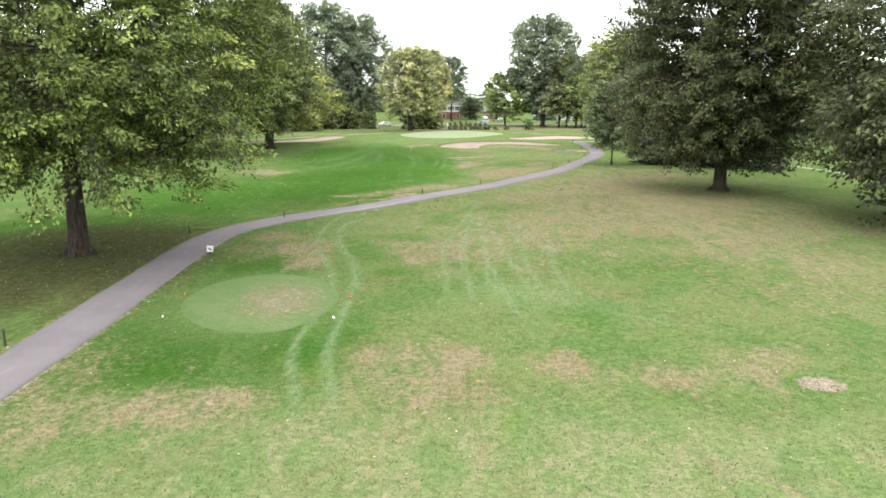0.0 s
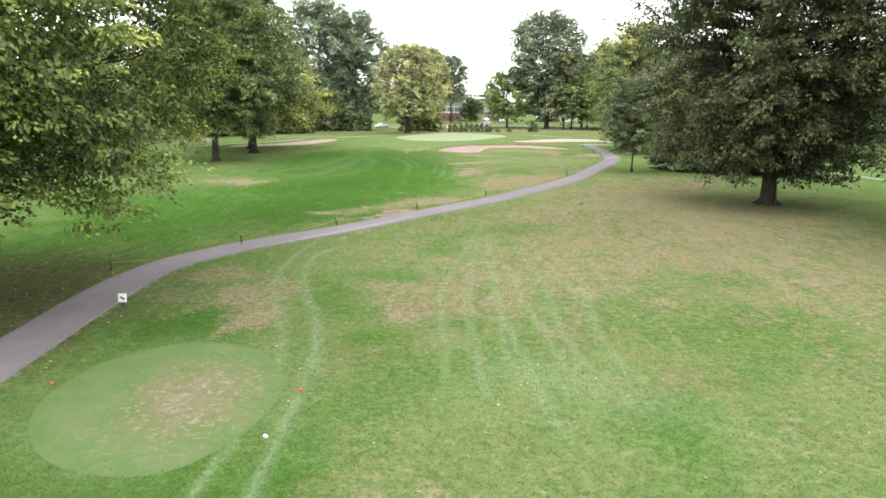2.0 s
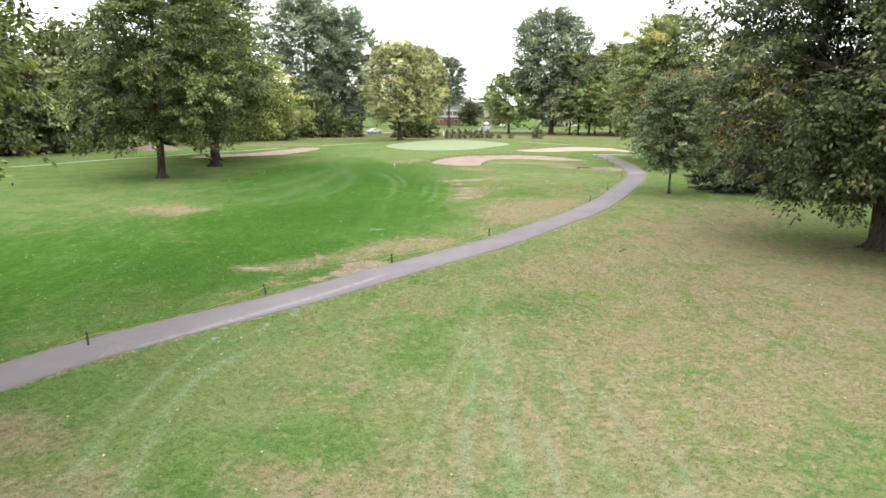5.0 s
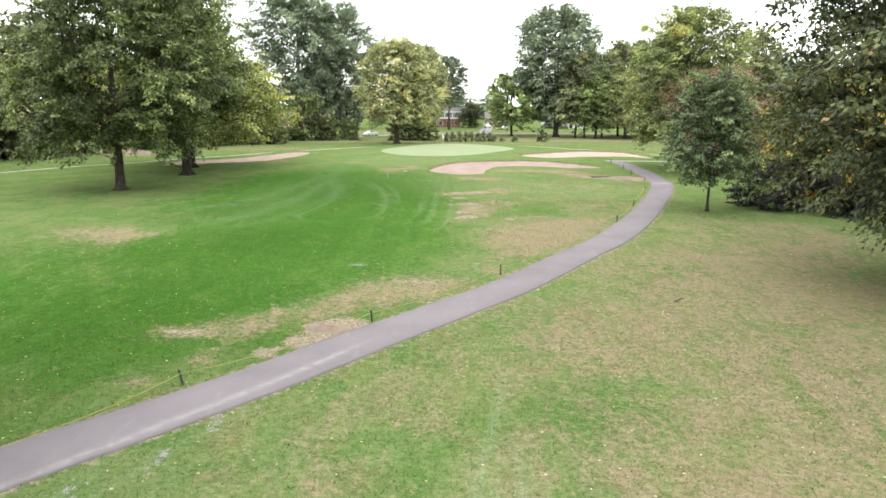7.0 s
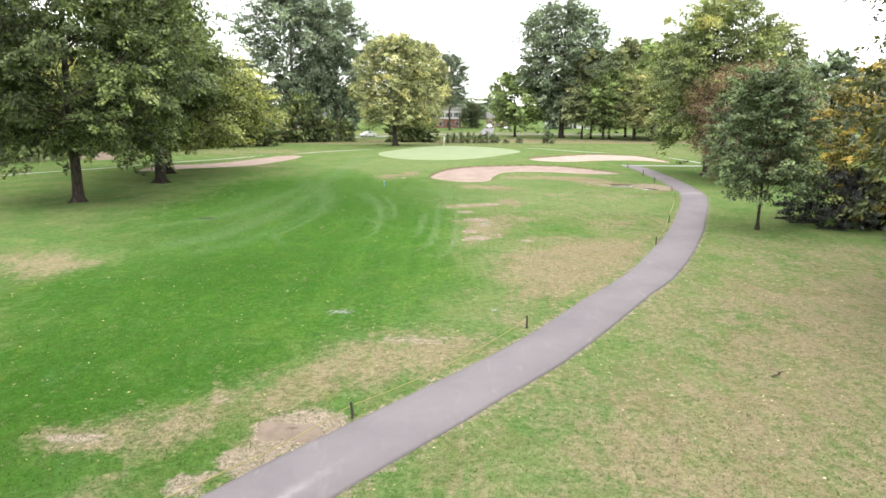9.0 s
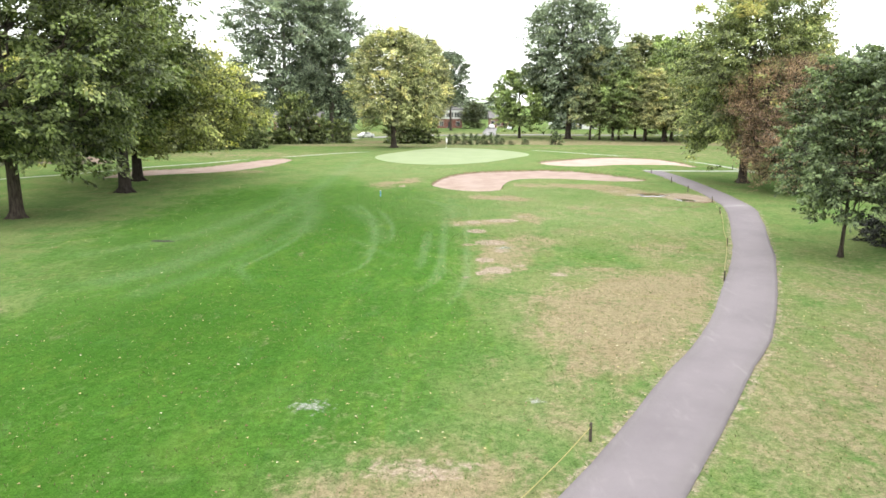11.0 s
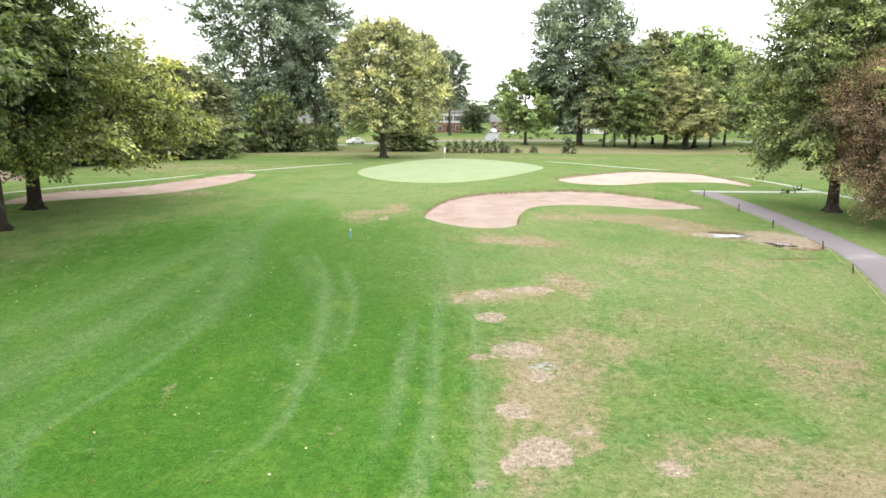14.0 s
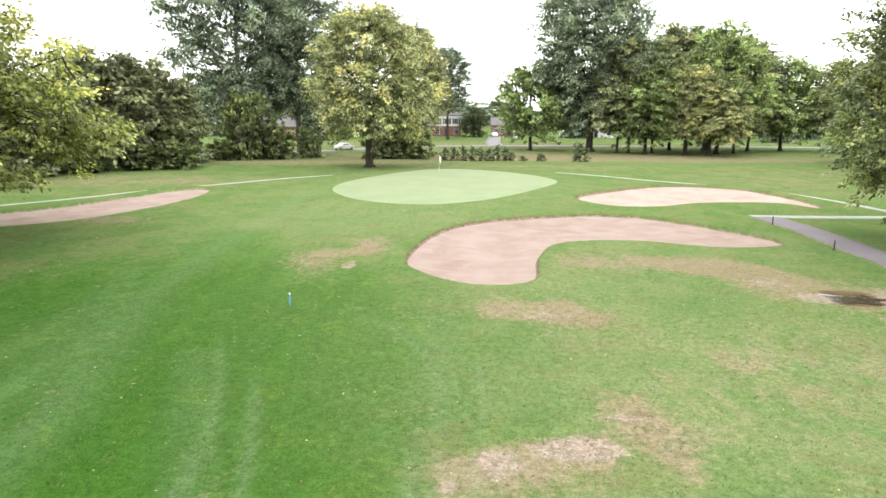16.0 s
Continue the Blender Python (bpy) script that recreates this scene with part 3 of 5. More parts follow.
# tyre tracks pressed into the turf
TRACKS = [
    [(-7.0, 51.5), (-7.7, 47.5), (-7.8, 43.0), (-7.3, 39.5), (-6.6, 37.0), (-5.8, 34.2), (-5.2, 31.3), (-5.0, 27.8), (-5.1, 25.2), (-5.2, 23.4), (-5.0, 21.5), (-4.5, 19.5), (-3.7, 16.0)],
    [(-5.2, 50.0), (-6.7, 46.0), (-6.5, 42.0), (-6.0, 39.2), (-4.8, 35.6), (-4.1, 31.5), (-4.0, 28.4), (-4.0, 25.7), (-3.9, 22.0), (-3.5, 20.0), (-2.7, 16.5)],
    [(3.0, 57.2), (1.6, 49.5), (0.6, 43.5), (0.0, 38.9), (0.1, 33.1), (0.2, 28.1)],
    [(2.3, 52.0), (1.6, 45.0), (1.2, 38.9), (1.1, 33.4), (1.3, 29.0), (1.4, 27.0)],
    [(2.2, 50.0), (2.4, 44.0), (2.4, 38.9), (2.3, 33.9), (1.9, 28.0)],
    [(2.6, 53.0), (2.7, 46.0), (2.5, 40.0), (2.5, 35.4), (2.8, 30.7), (2.9, 27.4), (3.3, 24.4)],
    [(3.4, 46.0), (3.4, 40.7), (3.7, 34.0), (4.1, 28.7)],
    [(4.6, 49.6), (4.6, 44.0), (4.6, 39.6), (4.4, 33.5), (4.6, 29.7), (4.7, 27.4)],
    [(5.3, 46.5), (5.9, 39.0), (5.6, 33.5), (5.9, 30.3), (5.9, 27.4)],
    [(6.6, 43.5), (6.0, 36.5), (5.5, 32.2), (5.6, 29.0)],
]
# broad pale swaths left by wide mower rollers
SWATHS = [
    [(-19.1, 90.2), (-16.1, 94.4), (-14.4, 101.5), (-13.5, 112.2), (-14.6, 121.0)],
    [(-15.5, 84.4), (-13.8, 87.1), (-12.6, 92.3), (-11.6, 100.0), (-11.6, 109.7), (-12.1, 121.6), (-11.7, 136.3), (-11.9, 152.0)],
    [(-13.1, 82.3), (-11.4, 86.4), (-10.0, 92.4), (-8.8, 101.7)],
    [(-13.4, 116.1), (-12.0, 108.9), (-11.6, 105.1), (-11.8, 98.0)],
    [(-11.8, 115.2), (-10.0, 106.9), (-9.4, 103.0), (-9.0, 97.0)],
    [(-7.3, 108.9), (-5.4, 103.1), (-4.4, 99.9), (-3.5, 94.0)],
    [(0.8, 113.0), (0.9, 106.1), (0.9, 100.4)],
    [(0.4, 33.0), (2.6, 30.5), (5.6, 28.2), (8.0, 26.0)],
]
TRACKS_FAR = [
    [(0.5, 104.0), (0.1, 92.8), (0.0, 85.5)],
    [(2.0, 103.5), (1.5, 91.8), (1.3, 86.8), (0.8, 82.6), (0.1, 80.0)],
    [(-4.3, 105.6), (-3.3, 99.8), (-2.9, 93.2)],
    [(-5.2, 104.5), (-4.1, 97.0), (-3.9, 92.4), (-4.4, 88.6)],
    [(-0.8, 99.0), (-1.0, 91.5), (-1.2, 86.8)],
    [(0.4, 98.4), (0.1, 90.7), (-0.3, 85.5), (-1.0, 82.6)],
    [(-6.2, 108.5), (-4.8, 101.7), (-4.3, 96.8), (-3.9, 91.8)],
    [(-7.3, 111.5), (-5.3, 104.8), (-4.2, 100.0)],
    [(-4.1, 100.2), (-5.5, 105.3), (-6.3, 108.0)],
    [(-3.3, 100.2), (-4.4, 105.3), (-5.3, 108.0)],
    [(-12.9, 110.2), (-12.7, 112.1), (-13.0, 116.2), (-14.5, 120.5)],
    [(-9.6, 102.8), (-10.4, 105.7), (-10.4, 108.0)],
    [(0.7, 100.5), (1.0, 104.6), (0.6, 108.1), (-0.9, 111.7), (-4.2, 114.7)],
    [(1.9, 102.3), (2.3, 105.8), (1.9, 108.2), (0.2, 111.0), (-1.9, 113.1)],
    [(-15.8, 126.2), (-11.2, 125.0), (-6.4, 123.4)],
    [(-14.6, 118.5), (-10.6, 107.7), (-8.8, 97.3), (-9.4, 90.6), (-10.0, 87.3), (-8.2, 83.5)],
    [(-12.6, 92.5), (-12.3, 100.2), (-12.4, 106.6)],
    [(-5.3, 103.8), (-4.0, 94.9), (-3.9, 88.2), (-5.4, 85.3)],
    [(-1.9, 89.0), (-3.6, 91.7), (-6.1, 96.1)],
    [(0.2, 104.0), (0.1, 92.8), (-0.0, 85.4), (-1.5, 82.6)],
    [(1.8, 104.0), (1.4, 87.5), (1.0, 83.6), (-0.0, 82.1)],
    [(-0.6, 99.0), (-0.9, 89.0), (-1.3, 86.0)],
    [(-4.1, 54.7), (-5.1, 52.8), (-5.9, 51.2), (-6.6, 49.4), (-7.4, 47.6)],
]

MUD = [(22.2, 113.4, 1.7, 2.2, 1.1), (19.3, 116.1, 1.8, 1.5, .85), (20.0, 109.0, 2.2, .35, .7), (19.0, 115.5, 2.0, .7, .6), (-12.9, 24.0, .8, 1.0, .4)]
# pale grit; the rows near y 71 paint sky reflected in standing water
GRIT_GLINT = [(-5.2, 52.9, .4, .8, .6), (-5.9, 51.0, .3, .9, .66), (-7.3, 49.6, .5, .6, .62), (-3.4, 71.1, .95, .6, .68), (2.7, 71.5, .5, .5, .6), (3.7, 92.8, .7, .5, .8), (-22.3, 143.5, 1.0, 2.2, .6), (3.1, 86.6, .9, .7, .45), (21.0, 113.6, .9, 1.0, .6)]


# thin turf with dead leaves below the large trees, their shade painted in too
LITTER_SHADE = [(-20.5, 35.0, 8.5, 12, 1.0), (26.5, 65, 9, 8.5, .5), (35, 46, 10, 10, .6), (-30, 101, 8, 7, .35), (-30, 118, 9, 10, .4), (33, 120, 7, 10, .3), (45, 232, 16, 10, .5), (-34, 206, 14, 9, .5), (24, 242, 8, 7, .4)]


def build_ground():
    gx = steps((-1800, -200, 200), (-200, -50, 15), (-50, -40, .6), (-40, -20, .36), (-20, -10, .5), (-10, 8, .2), (8, 36, .3), (36, 58, .6), (58, 200, 15), (200, 1800, 200))
    gy = steps((-600, -30, 60), (-30, 8, 3), (8, 115, .5), (115, 163, .3), (163, 205, .7), (205, 230, 3), (230, 400, 15), (400, 2800, 200))
    X, Y = np.meshgrid(gx, gy)
    x, y = X.ravel(), Y.ravel()
    z = ground_z(x, y)
    w, h = len(gx), len(gy)
    i = (np.arange(h - 1)[:, None] * w + np.arange(w - 1)[None, :]).ravel()
    ob = link_mesh("ground", np.stack([x, y, z], 1), np.stack([i, i + 1, i + w + 1, i + w], 1), TURF)
    edge = line_distance(PATH, x, y)
    straw = patches(STRAW_1 + STRAW_2 + STRAW_3 + STRAW_4, x, y, 1.2)
    tan = np.zeros(x.shape)
    for outline, k, soft in ((TAN_A, .92, 4.5), (TAN_B, .80, 4.5), (TAN_C, .66, 9.0), (TAN_D, .62, 10.0), (TAN_E, .95, 1.8), (TAN_F, .9, 2.2), (TAN_G, .9, 2.8), (TAN_H, .75, 2.6),
                             (TAN_I, .8, 1.2), (TAN_J, .7, 3.5), (TAN_K, .62, 3.0), (TAN_L, .62, 2.5), (TAN_N, .60, 4.0), (TAN_O, .72, 2.0), (TAN_P, .58, 3.0), (TAN_Q, .6, 3.0), (TAN_R, .45, 2.5), (TAN_M, .68, 2.0)):
        tan = np.maximum(tan, k * zone(outline, x, y, soft))
    fresh = patches(FRESH_1 + FRESH_2 + FRESH_3, x, y, 1.2)
    fresh = fresh * np.where(x > 2, 0.8, 1.0)
    green = np.zeros(x.shape)
    for outline, k, soft in ((FAIRWAY, .80, 6.0), (NEAR_LUSH, .75, 5.0), (MEADOW, .85, 3.0), (VIVID_A, .3, 3.5), (VIVID_B, .3, 3.5)):
        green = np.maximum(green, k * zone(outline, x, y, soft))
    wide = patches(WIDE_DRY, x, y) * (1 - 0.9 * np.minimum(fresh, 1)) * (1 - green)
    dry = np.maximum(tan, np.maximum(straw * (1 - 0.7 * zone(FAIRWAY, x, y, 2.0)), wide))
    put_values(ob, "dry", dry)
    put_values(ob, "lush", np.maximum(np.maximum(fresh, green), patches(WIDE_LUSH, x, y) * (1 - straw)) * (1 - 0.6 * np.maximum(straw * (1 - green), tan)))
    put_values(ob, "deep", patches(DEEP_DIM, x, y, 1.0))
    put_values(ob, "pale", patches(PALE_HAZE, x, y))
    soil = np.maximum(patches(SOIL, x, y), 0.55 * np.clip((1.85 - edge) / 0.6, 0, 1))
    for poly in (BUNKER_FRONT, BUNKER_BACK, BUNKER_LEFT):
        d = inside_distance(poly, x, y)
        soil = np.maximum(soil, 0.8 * np.clip((d + 0.25) / 0.45, 0, 1))
    put_values(ob, "soil", soil)
    mud = patches(MUD, x, y)
    # dark earth at the bunker rims, the lip's shadow painted in with it
    for poly in (BUNKER_FRONT, BUNKER_BACK):
        d = inside_distance(poly, x, y)
        mud = np.maximum(mud, 0.75 * np.exp(-((d - 0.12) / 0.22) ** 2))
    put_values(ob, "mud", mud)
    put_values(ob, "grit", patches(GRIT_GLINT, x, y))
    track = np.zeros(x.shape)
    for k, line in enumerate(TRACKS + TRACKS_FAR):
        c = curve_through(line, 5)
        near = (x > c[:, 0].min() - 2) & (x < c[:, 0].max() + 2) & (y > c[:, 1].min() - 2) & (y < c[:, 1].max() + 2)
        d = line_distance(c, x[near], y[near])
        ends = np.minimum(np.abs(y[near] - c[0, 1]), np.abs(y[near] - c[-1, 1]))
        w = (0.14, 0.18, 0.13)[k % 3]
        track[near] = np.maximum(track[near], (0.62 if k in (0, 1) else (0.54, 0.44, 0.50)[k % 3]) * (1.0 if k < len(TRACKS) else 0.6) * np.exp(-(d / w) ** 2) * np.clip(ends / 3.0, 0.15, 1))
    for k, line in enumerate(SWATHS):
        c = curve_through(line, 5)
        near = (x > c[:, 0].min() - 4) & (x < c[:, 0].max() + 4) & (y > c[:, 1].min() - 4) & (y < c[:, 1].max() + 4)
        d = line_distance(c, x[near], y[near])
        track[near] = np.maximum(track[near], (0.14, 0.19, 0.13)[k % 3] * np.exp(-(d / (0.75, 0.95, 0.6)[k % 3]) ** 2))
    put_values(ob, "track", track)
    put_values(ob, "litter", patches(LITTER_SHADE, x, y, 1.3))
    return tagged(ob, "mown golf course turf with dry straw patches", "ground", kind="structure")


ground = build_ground()


def ribbon(name, line, width, material, lift=0.03, wobble=0.06, across=4, seed=1):
    """A strip laid along a line of the plan, with a slight crown and a thin edge."""
    rng = np.random.RandomState(seed)
    seg = np.hypot(*np.diff(line, axis=0).T)
    s = np.concatenate([[0], np.cumsum(seg)])
    t = np.linspace(0, s[-1], max(8, int(s[-1] / 0.7)))
    cx, cy = np.interp(t, s, line[:, 0]), np.interp(t, s, line[:, 1])
    tx, ty = np.gradient(cx), np.gradient(cy)
    n = np.hypot(tx, ty)
    nx, ny = -ty / n, tx / n
    smooth = np.convolve(rng.normal(0, 1, len(t) + 8), np.ones(5) / 5, "same")[4:-4]
    smooth2 = np.convolve(rng.normal(0, 1, len(t) + 8), np.ones(5) / 5, "same")[4:-4]
    offs = np.linspace(-1, 1, across + 1)
    rows, wear, streak = [], [], []
    for o in (-1, *offs, 1):
        ww = width / 2 + wobble * np.where(o < 0, smooth, smooth2)
        px, py = cx + nx * o * ww, cy + ny * o * ww
        rows.append(np.stack([px, py, swell(px, py) + lift * (1.0 + 0.3 * (1 - o * o))], 1))
        wear.append(np.full(len(t), abs(o)))
        mid = -0.9 + 0.075 * (cy - 49.5)
        scuff = np.exp(-((o - mid) / 0.13) ** 2) * np.clip((cy - 48.5) / 1.5, 0, 1) * np.clip((60 - cy) / 2, 0, 1)
        streak.append(np.maximum(scuff, np.exp(-((cy - 109.3 + 0.5 * o) / 0.45) ** 2)))
    for r in (rows[0], rows[-1]):
        r[:, 2] -= lift + 0.06
    k, m = len(rows), len(t)
    v = np.stack(rows, 1).reshape(-1, 3)
    i = (np.arange(m - 1)[:, None] * k + np.arange(k - 1)[None, :]).ravel()
    ob = link_mesh(name, v, np.stack([i, i + k, i + k + 1, i + 1], 1), material)
    put_values(ob, "wear", np.stack(wear, 1).ravel())
    put_values(ob, "streak", np.stack(streak, 1).ravel())
    return ob


CONCRETE = plain_material("pale_concrete", (0.34, 0.35, 0.30), (0.26, 0.29, 0.21), 0.9, 1.2)
ROADTOP = plain_material("light_road", (0.22, 0.215, 0.20), (0.18, 0.172, 0.165), 0.9, 0.4)
tagged(ribbon("path", PATH, 2.2, ASPHALT, 0.035, 0.06, 14), "worn grey asphalt cart path winding through turf", "path", kind="structure")
tagged(ribbon("path_cross", CROSS_PATH, 1.3, CONCRETE, 0.03, 0.05), "pale concrete spur joining the cart paths", "path", kind="structure")
tagged(ribbon("path_right", RIGHT_PATH, 0.7, CONCRETE, 0.025, 0.08), "narrow pale path behind the bunkers", "path", kind="structure")
tagged(ribbon("path_left", LEFT_PATH, 0.6, CONCRETE, 0.025, 0.08), "narrow pale path curving behind the green", "path", kind="structure")
tagged(ribbon("road", ROAD, 6.0, ROADTOP, 0.03, 0.05), "light grey residential road beyond the course", "road", kind="structure")


def patch_sheet(name, poly, material, height, step=0.4, margin=0.0):
    """A sheet over the inside of an outline; height(x, y, d) gives its z."""
    lo, hi = poly.min(0) - 0.8, poly.max(0) + 0.8
    gx, gy = np.arange(lo[0], hi[0], step), np.arange(lo[1], hi[1], step)
    X, Y = np.meshgrid(gx, gy)
    x, y = X.ravel(), Y.ravel()
    d = inside_distance(poly, x, y)
    # points just outside slide on to the outline, so that the rim is clean
    e = 0.05
    dx = (inside_distance(poly, x + e, y) - inside_distance(poly, x - e, y)) / (2 * e)
    dy = (inside_distance(poly, x, y + e) - inside_distance(poly, x, y - e)) / (2 * e)
    near = (d < margin) & (d > margin - step * 1.5)
    x, y = np.where(near, x + dx * (margin - d), x), np.where(near, y + dy * (margin - d), y)
    keep = d > margin - step * 1.5
    z = height(x, y, np.maximum(d, margin))
    w = len(gx)
    i = (np.arange(len(gy) - 1)[:, None] * w + np.arange(w - 1)[None, :]).ravel()
    f = np.stack([i, i + 1, i + w + 1, i + w], 1)
    f = f[keep[f].all(1) & (d[f].max(1) > margin)]
    used = np.unique(f)
    back = np.zeros(len(x), int)
    back[used] = np.arange(len(used))
    return link_mesh(name, np.stack([x, y, z], 1)[used], back[f], material)


def sand_height(depth):
    def height(x, y, d):
        k = np.clip(d / 4.0, 0, 1)
        return swell(x, y) - depth * (0.45 + 0.4 * k) + 0.03 * np.sin(x * 1.1 + np.sin(y)) * np.sin(y * 0.9)
    return height


for nm, poly, depth, words in (("bunker_front", BUNKER_FRONT, 0.42, "kidney-shaped bunker of pinkish sand with a turf lip"),
                               ("bunker_back", BUNKER_BACK, 0.34, "long curved bunker of pale sand behind the front one"),
                               ("bunker_left", BUNKER_LEFT, 0.30, "narrow sand bunker of dull pinkish sand")):
    tagged(patch_sheet(nm, poly, SAND_PALE if nm == 'bunker_back' else SAND, sand_height(depth), 0.4, -0.1), words, "bunker", kind="structure")


def green_material():
    m = Nodes("putting_green")
    big, fine = m.noise(0.3, 4), m.noise(40, 3, 0.7)
    col = m.mix(m.ramp(big, 0.35, 0.65), (0.215, 0.262, 0.138), (0.240, 0.285, 0.158))
    col = m.mix(m.ramp(fine, 0.4, 0.7, 0, 0.35), col, (0.195, 0.245, 0.125))
    return m.surface(col, 0.85, m.bump(fine, 0.3, 0.01), spec=0.15)


tagged(patch_sheet("putting_green", GREEN, green_material(), lambda x, y, d: ground_z(x, y) + 0.03 * np.clip(d / 0.3, 0, 1) + 0.005, 0.6),
       "closely mown pale putting green", "green", kind="structure")


# ---- trees ----
def tube(points, radii, sides):
    """Rings round a line; returns points and quads."""
    p = np.asarray(points, float)
    n = len(p)
    t = np.gradient(p, axis=0)
    t /= np.linalg.norm(t, axis=1)[:, None] + 1e-9
    ref = np.where(np.abs(t[:, 2:3]) > 0.9, np.array([[1.0, 0, 0]]), np.array([[0, 0, 1.0]]))
    u = np.cross(t, ref)
    u /= np.linalg.norm(u, axis=1)[:, None] + 1e-9
    v = np.cross(t, u)
    a = np.arange(sides) * 2 * np.pi / sides
    r = np.asarray(radii)[:, None, None]
    ring = p[:, None, :] + r * (np.cos(a)[None, :, None] * u[:, None, :] + np.sin(a)[None, :, None] * v[:, None, :])
    i = np.arange(n - 1)[:, None] * sides
    j = np.arange(sides)[None, :]
    k = (j + 1) % sides
    q = np.stack([i + j, i + k, i + sides + k, i + sides + j], -1).reshape(-1, 4)
    return ring.reshape(-1, 3), q


def join(pieces):
    vs, fs, n = [], [], 0
    for v, f in pieces:
        vs.append(v)
        fs.append(f + n)
        n += len(v)
    return np.concatenate(vs), np.concatenate(fs)


def bend(a, b, sag, rng, n=6, wild=0.05):
    """A bough from a to b, arching by sag, with a little wander."""
    t = np.linspace(0, 1, n)[:, None]
    length = np.linalg.norm(b - a)
    p = a + (b - a) * t + np.array([[0, 0, 1.0]]) * (sag * length * 4 * t * (1 - t))
    p[1:-1] += rng.normal(0, wild * length, (n - 2, 3))
    return p


def unit(v):
    return v / (np.linalg.norm(v, axis=-1, keepdims=True) + 1e-9)


def make_tree(name, label, seed, height, radius, base, trunk_r, boughs, sprays, leaves, leaf, leaf_mat, bark=None, widest=0.36, tuft=1.5, skirt=0.0,
              lean=(0, 0), limbs=10, category="tree", hollow=0.38, droop=0.5, bare=0, flat=0.45, spread=0.36, rise=0.55):
    """A broadleaved tree: a flared trunk with limbs, boughs spread through an uneven crown, and sprays of leaves on each."""
    rng = np.random.RandomState(seed)
    bark = bark or BARK
    root = tagged(new(name), label, category)
    lobes = unit(rng.normal(0, 1, (8, 3)))
    phase = rng.uniform(0.5, 1.0, 8)

    def reach(d):
        return 0.81 + 0.36 * np.max(np.clip(d @ lobes.T, 0, 1) ** 4 * phase, axis=-1)

    # centres of the boughs within an uneven crown
    u = (np.arange(boughs) + rng.uniform(0, 1, boughs)) / boughs
    u = u ** 0.95 * 0.97 + 0.01
    f = np.sqrt(np.clip(1 - np.where(u < widest, (widest - u) / (widest + 0.10), (u - widest) / (1.03 - widest)) ** 2, 0, 1))
    ang = np.arange(boughs) * 2.39996 + rng.uniform(-0.7, 0.7, boughs)
    rr = rng.uniform(0.06, 1, boughs) ** hollow
    d = unit(np.stack([np.cos(ang) * f, np.sin(ang) * f, (u - 0.4) * 1.4], 1))
    g = reach(d)
    rad = np.maximum(radius * f * g - tuft * 0.5, 0.1) * rr
    cz = base + (height - base - tuft * 0.4) * u * (0.92 + 0.08 * g) - skirt * (rad / radius) ** 2 * (1 - u)
    c = np.stack([np.cos(ang) * rad + lean[0] * u, np.sin(ang) * rad + lean[1] * u, cz], 1)
    middle = np.array([[lean[0] * .4, lean[1] * .4, base + (height - base) * 0.25]])

    wood = []
    hz = np.linspace(-0.12, height * 0.84, 13)
    wander = np.cumsum(rng.normal(0, 0.014 * height / 10, (13, 2)), axis=0) * np.clip(hz / 4, 0, 1)[:, None]
    tp = np.stack([wander[:, 0] + lean[0] * (hz / height) ** 2, wander[:, 1] + lean[1] * (hz / height) ** 2, hz], 1)
    tr = trunk_r * np.clip(1 - hz / height, 0.06, 1) ** 0.9
    foot = np.array([[tp[0, 0], tp[0, 1], 0.10], [tp[0, 0], tp[0, 1], 0.42]])
    tp = np.concatenate([tp[:1], foot, tp[1:]])
    tr = np.concatenate([[trunk_r * 1.5, trunk_r * 1.25, trunk_r * 1.06], tr[1:]])
    wood.append(tube(tp, tr, 12))
    for k in range(5):
        # roots that run into the ground
        a = k * 1.26 + rng.uniform(-.3, .3)
        way = np.array([np.cos(a), np.sin(a), 0])
        wood.append(tube(np.stack([way * trunk_r * 0.7 + [0, 0, .5], way * trunk_r * 1.25 + [0, 0, .15], way * trunk_r * 2.1 + [0, 0, -.1]]), [trunk_r * .35, trunk_r * .3, trunk_r * .12], 6))
    nodes = []
    for k in range(limbs):
        h0 = base * 0.75 + (height * 0.66 - base * 0.75) * (k + rng.uniform(0, .8)) / limbs
        start = np.array([np.interp(h0, tp[:, 2], tp[:, i]) for i in range(3)])
        a = k * 2.399 + rng.uniform(-.4, .4)
        out = radius * rng.uniform(0.55, 0.8) * (1 - 0.45 * k / limbs)
        end = start + np.array([np.cos(a) * out, np.sin(a) * out, out * rng.uniform(0.2, 0.8) * (0.5 + 0.9 * rise)])
        end[2] = min(end[2], height * 0.9)
        line = bend(start, end, rng.uniform(-0.02, 0.08), rng, 8)
        wood.append(tube(line, np.linspace(np.interp(h0, tp[:, 2], tr) * 0.55, 0.03, 8), 6))
        nodes.append(line[2:])
    nodes.append(tp[tp[:, 2] > base * 0.9])
    nodes = np.concatenate(nodes)
    s_at, s_way, s_tip, s_bough = [], [], [], []
    for k in range(boughs):
        way = nodes - c[k]
        j = np.argmin(np.einsum("ij,ij->i", way, way) + np.where(way[:, 2] > 0.3, 8.0, 0))
        line = bend(nodes[j], c[k], 0.06, rng, 5, 0.04)
        wood.append(tube(line, np.linspace(0.03 + 0.05 * trunk_r, 0.015, 5), 5))
        # a tilted, arching pad of sprays at the bough's end
        out = unit(c[k] - middle[0])
        level = unit(np.array([out[0], out[1], 0]) + 1e-3)
        e1 = unit(level + np.array([0, 0, np.clip(out[2] * 0.8, -0.3, rise) - 0.28 * droop + rng.normal(0, 0.34)]))
        e2 = np.array([-level[1], level[0], 0])
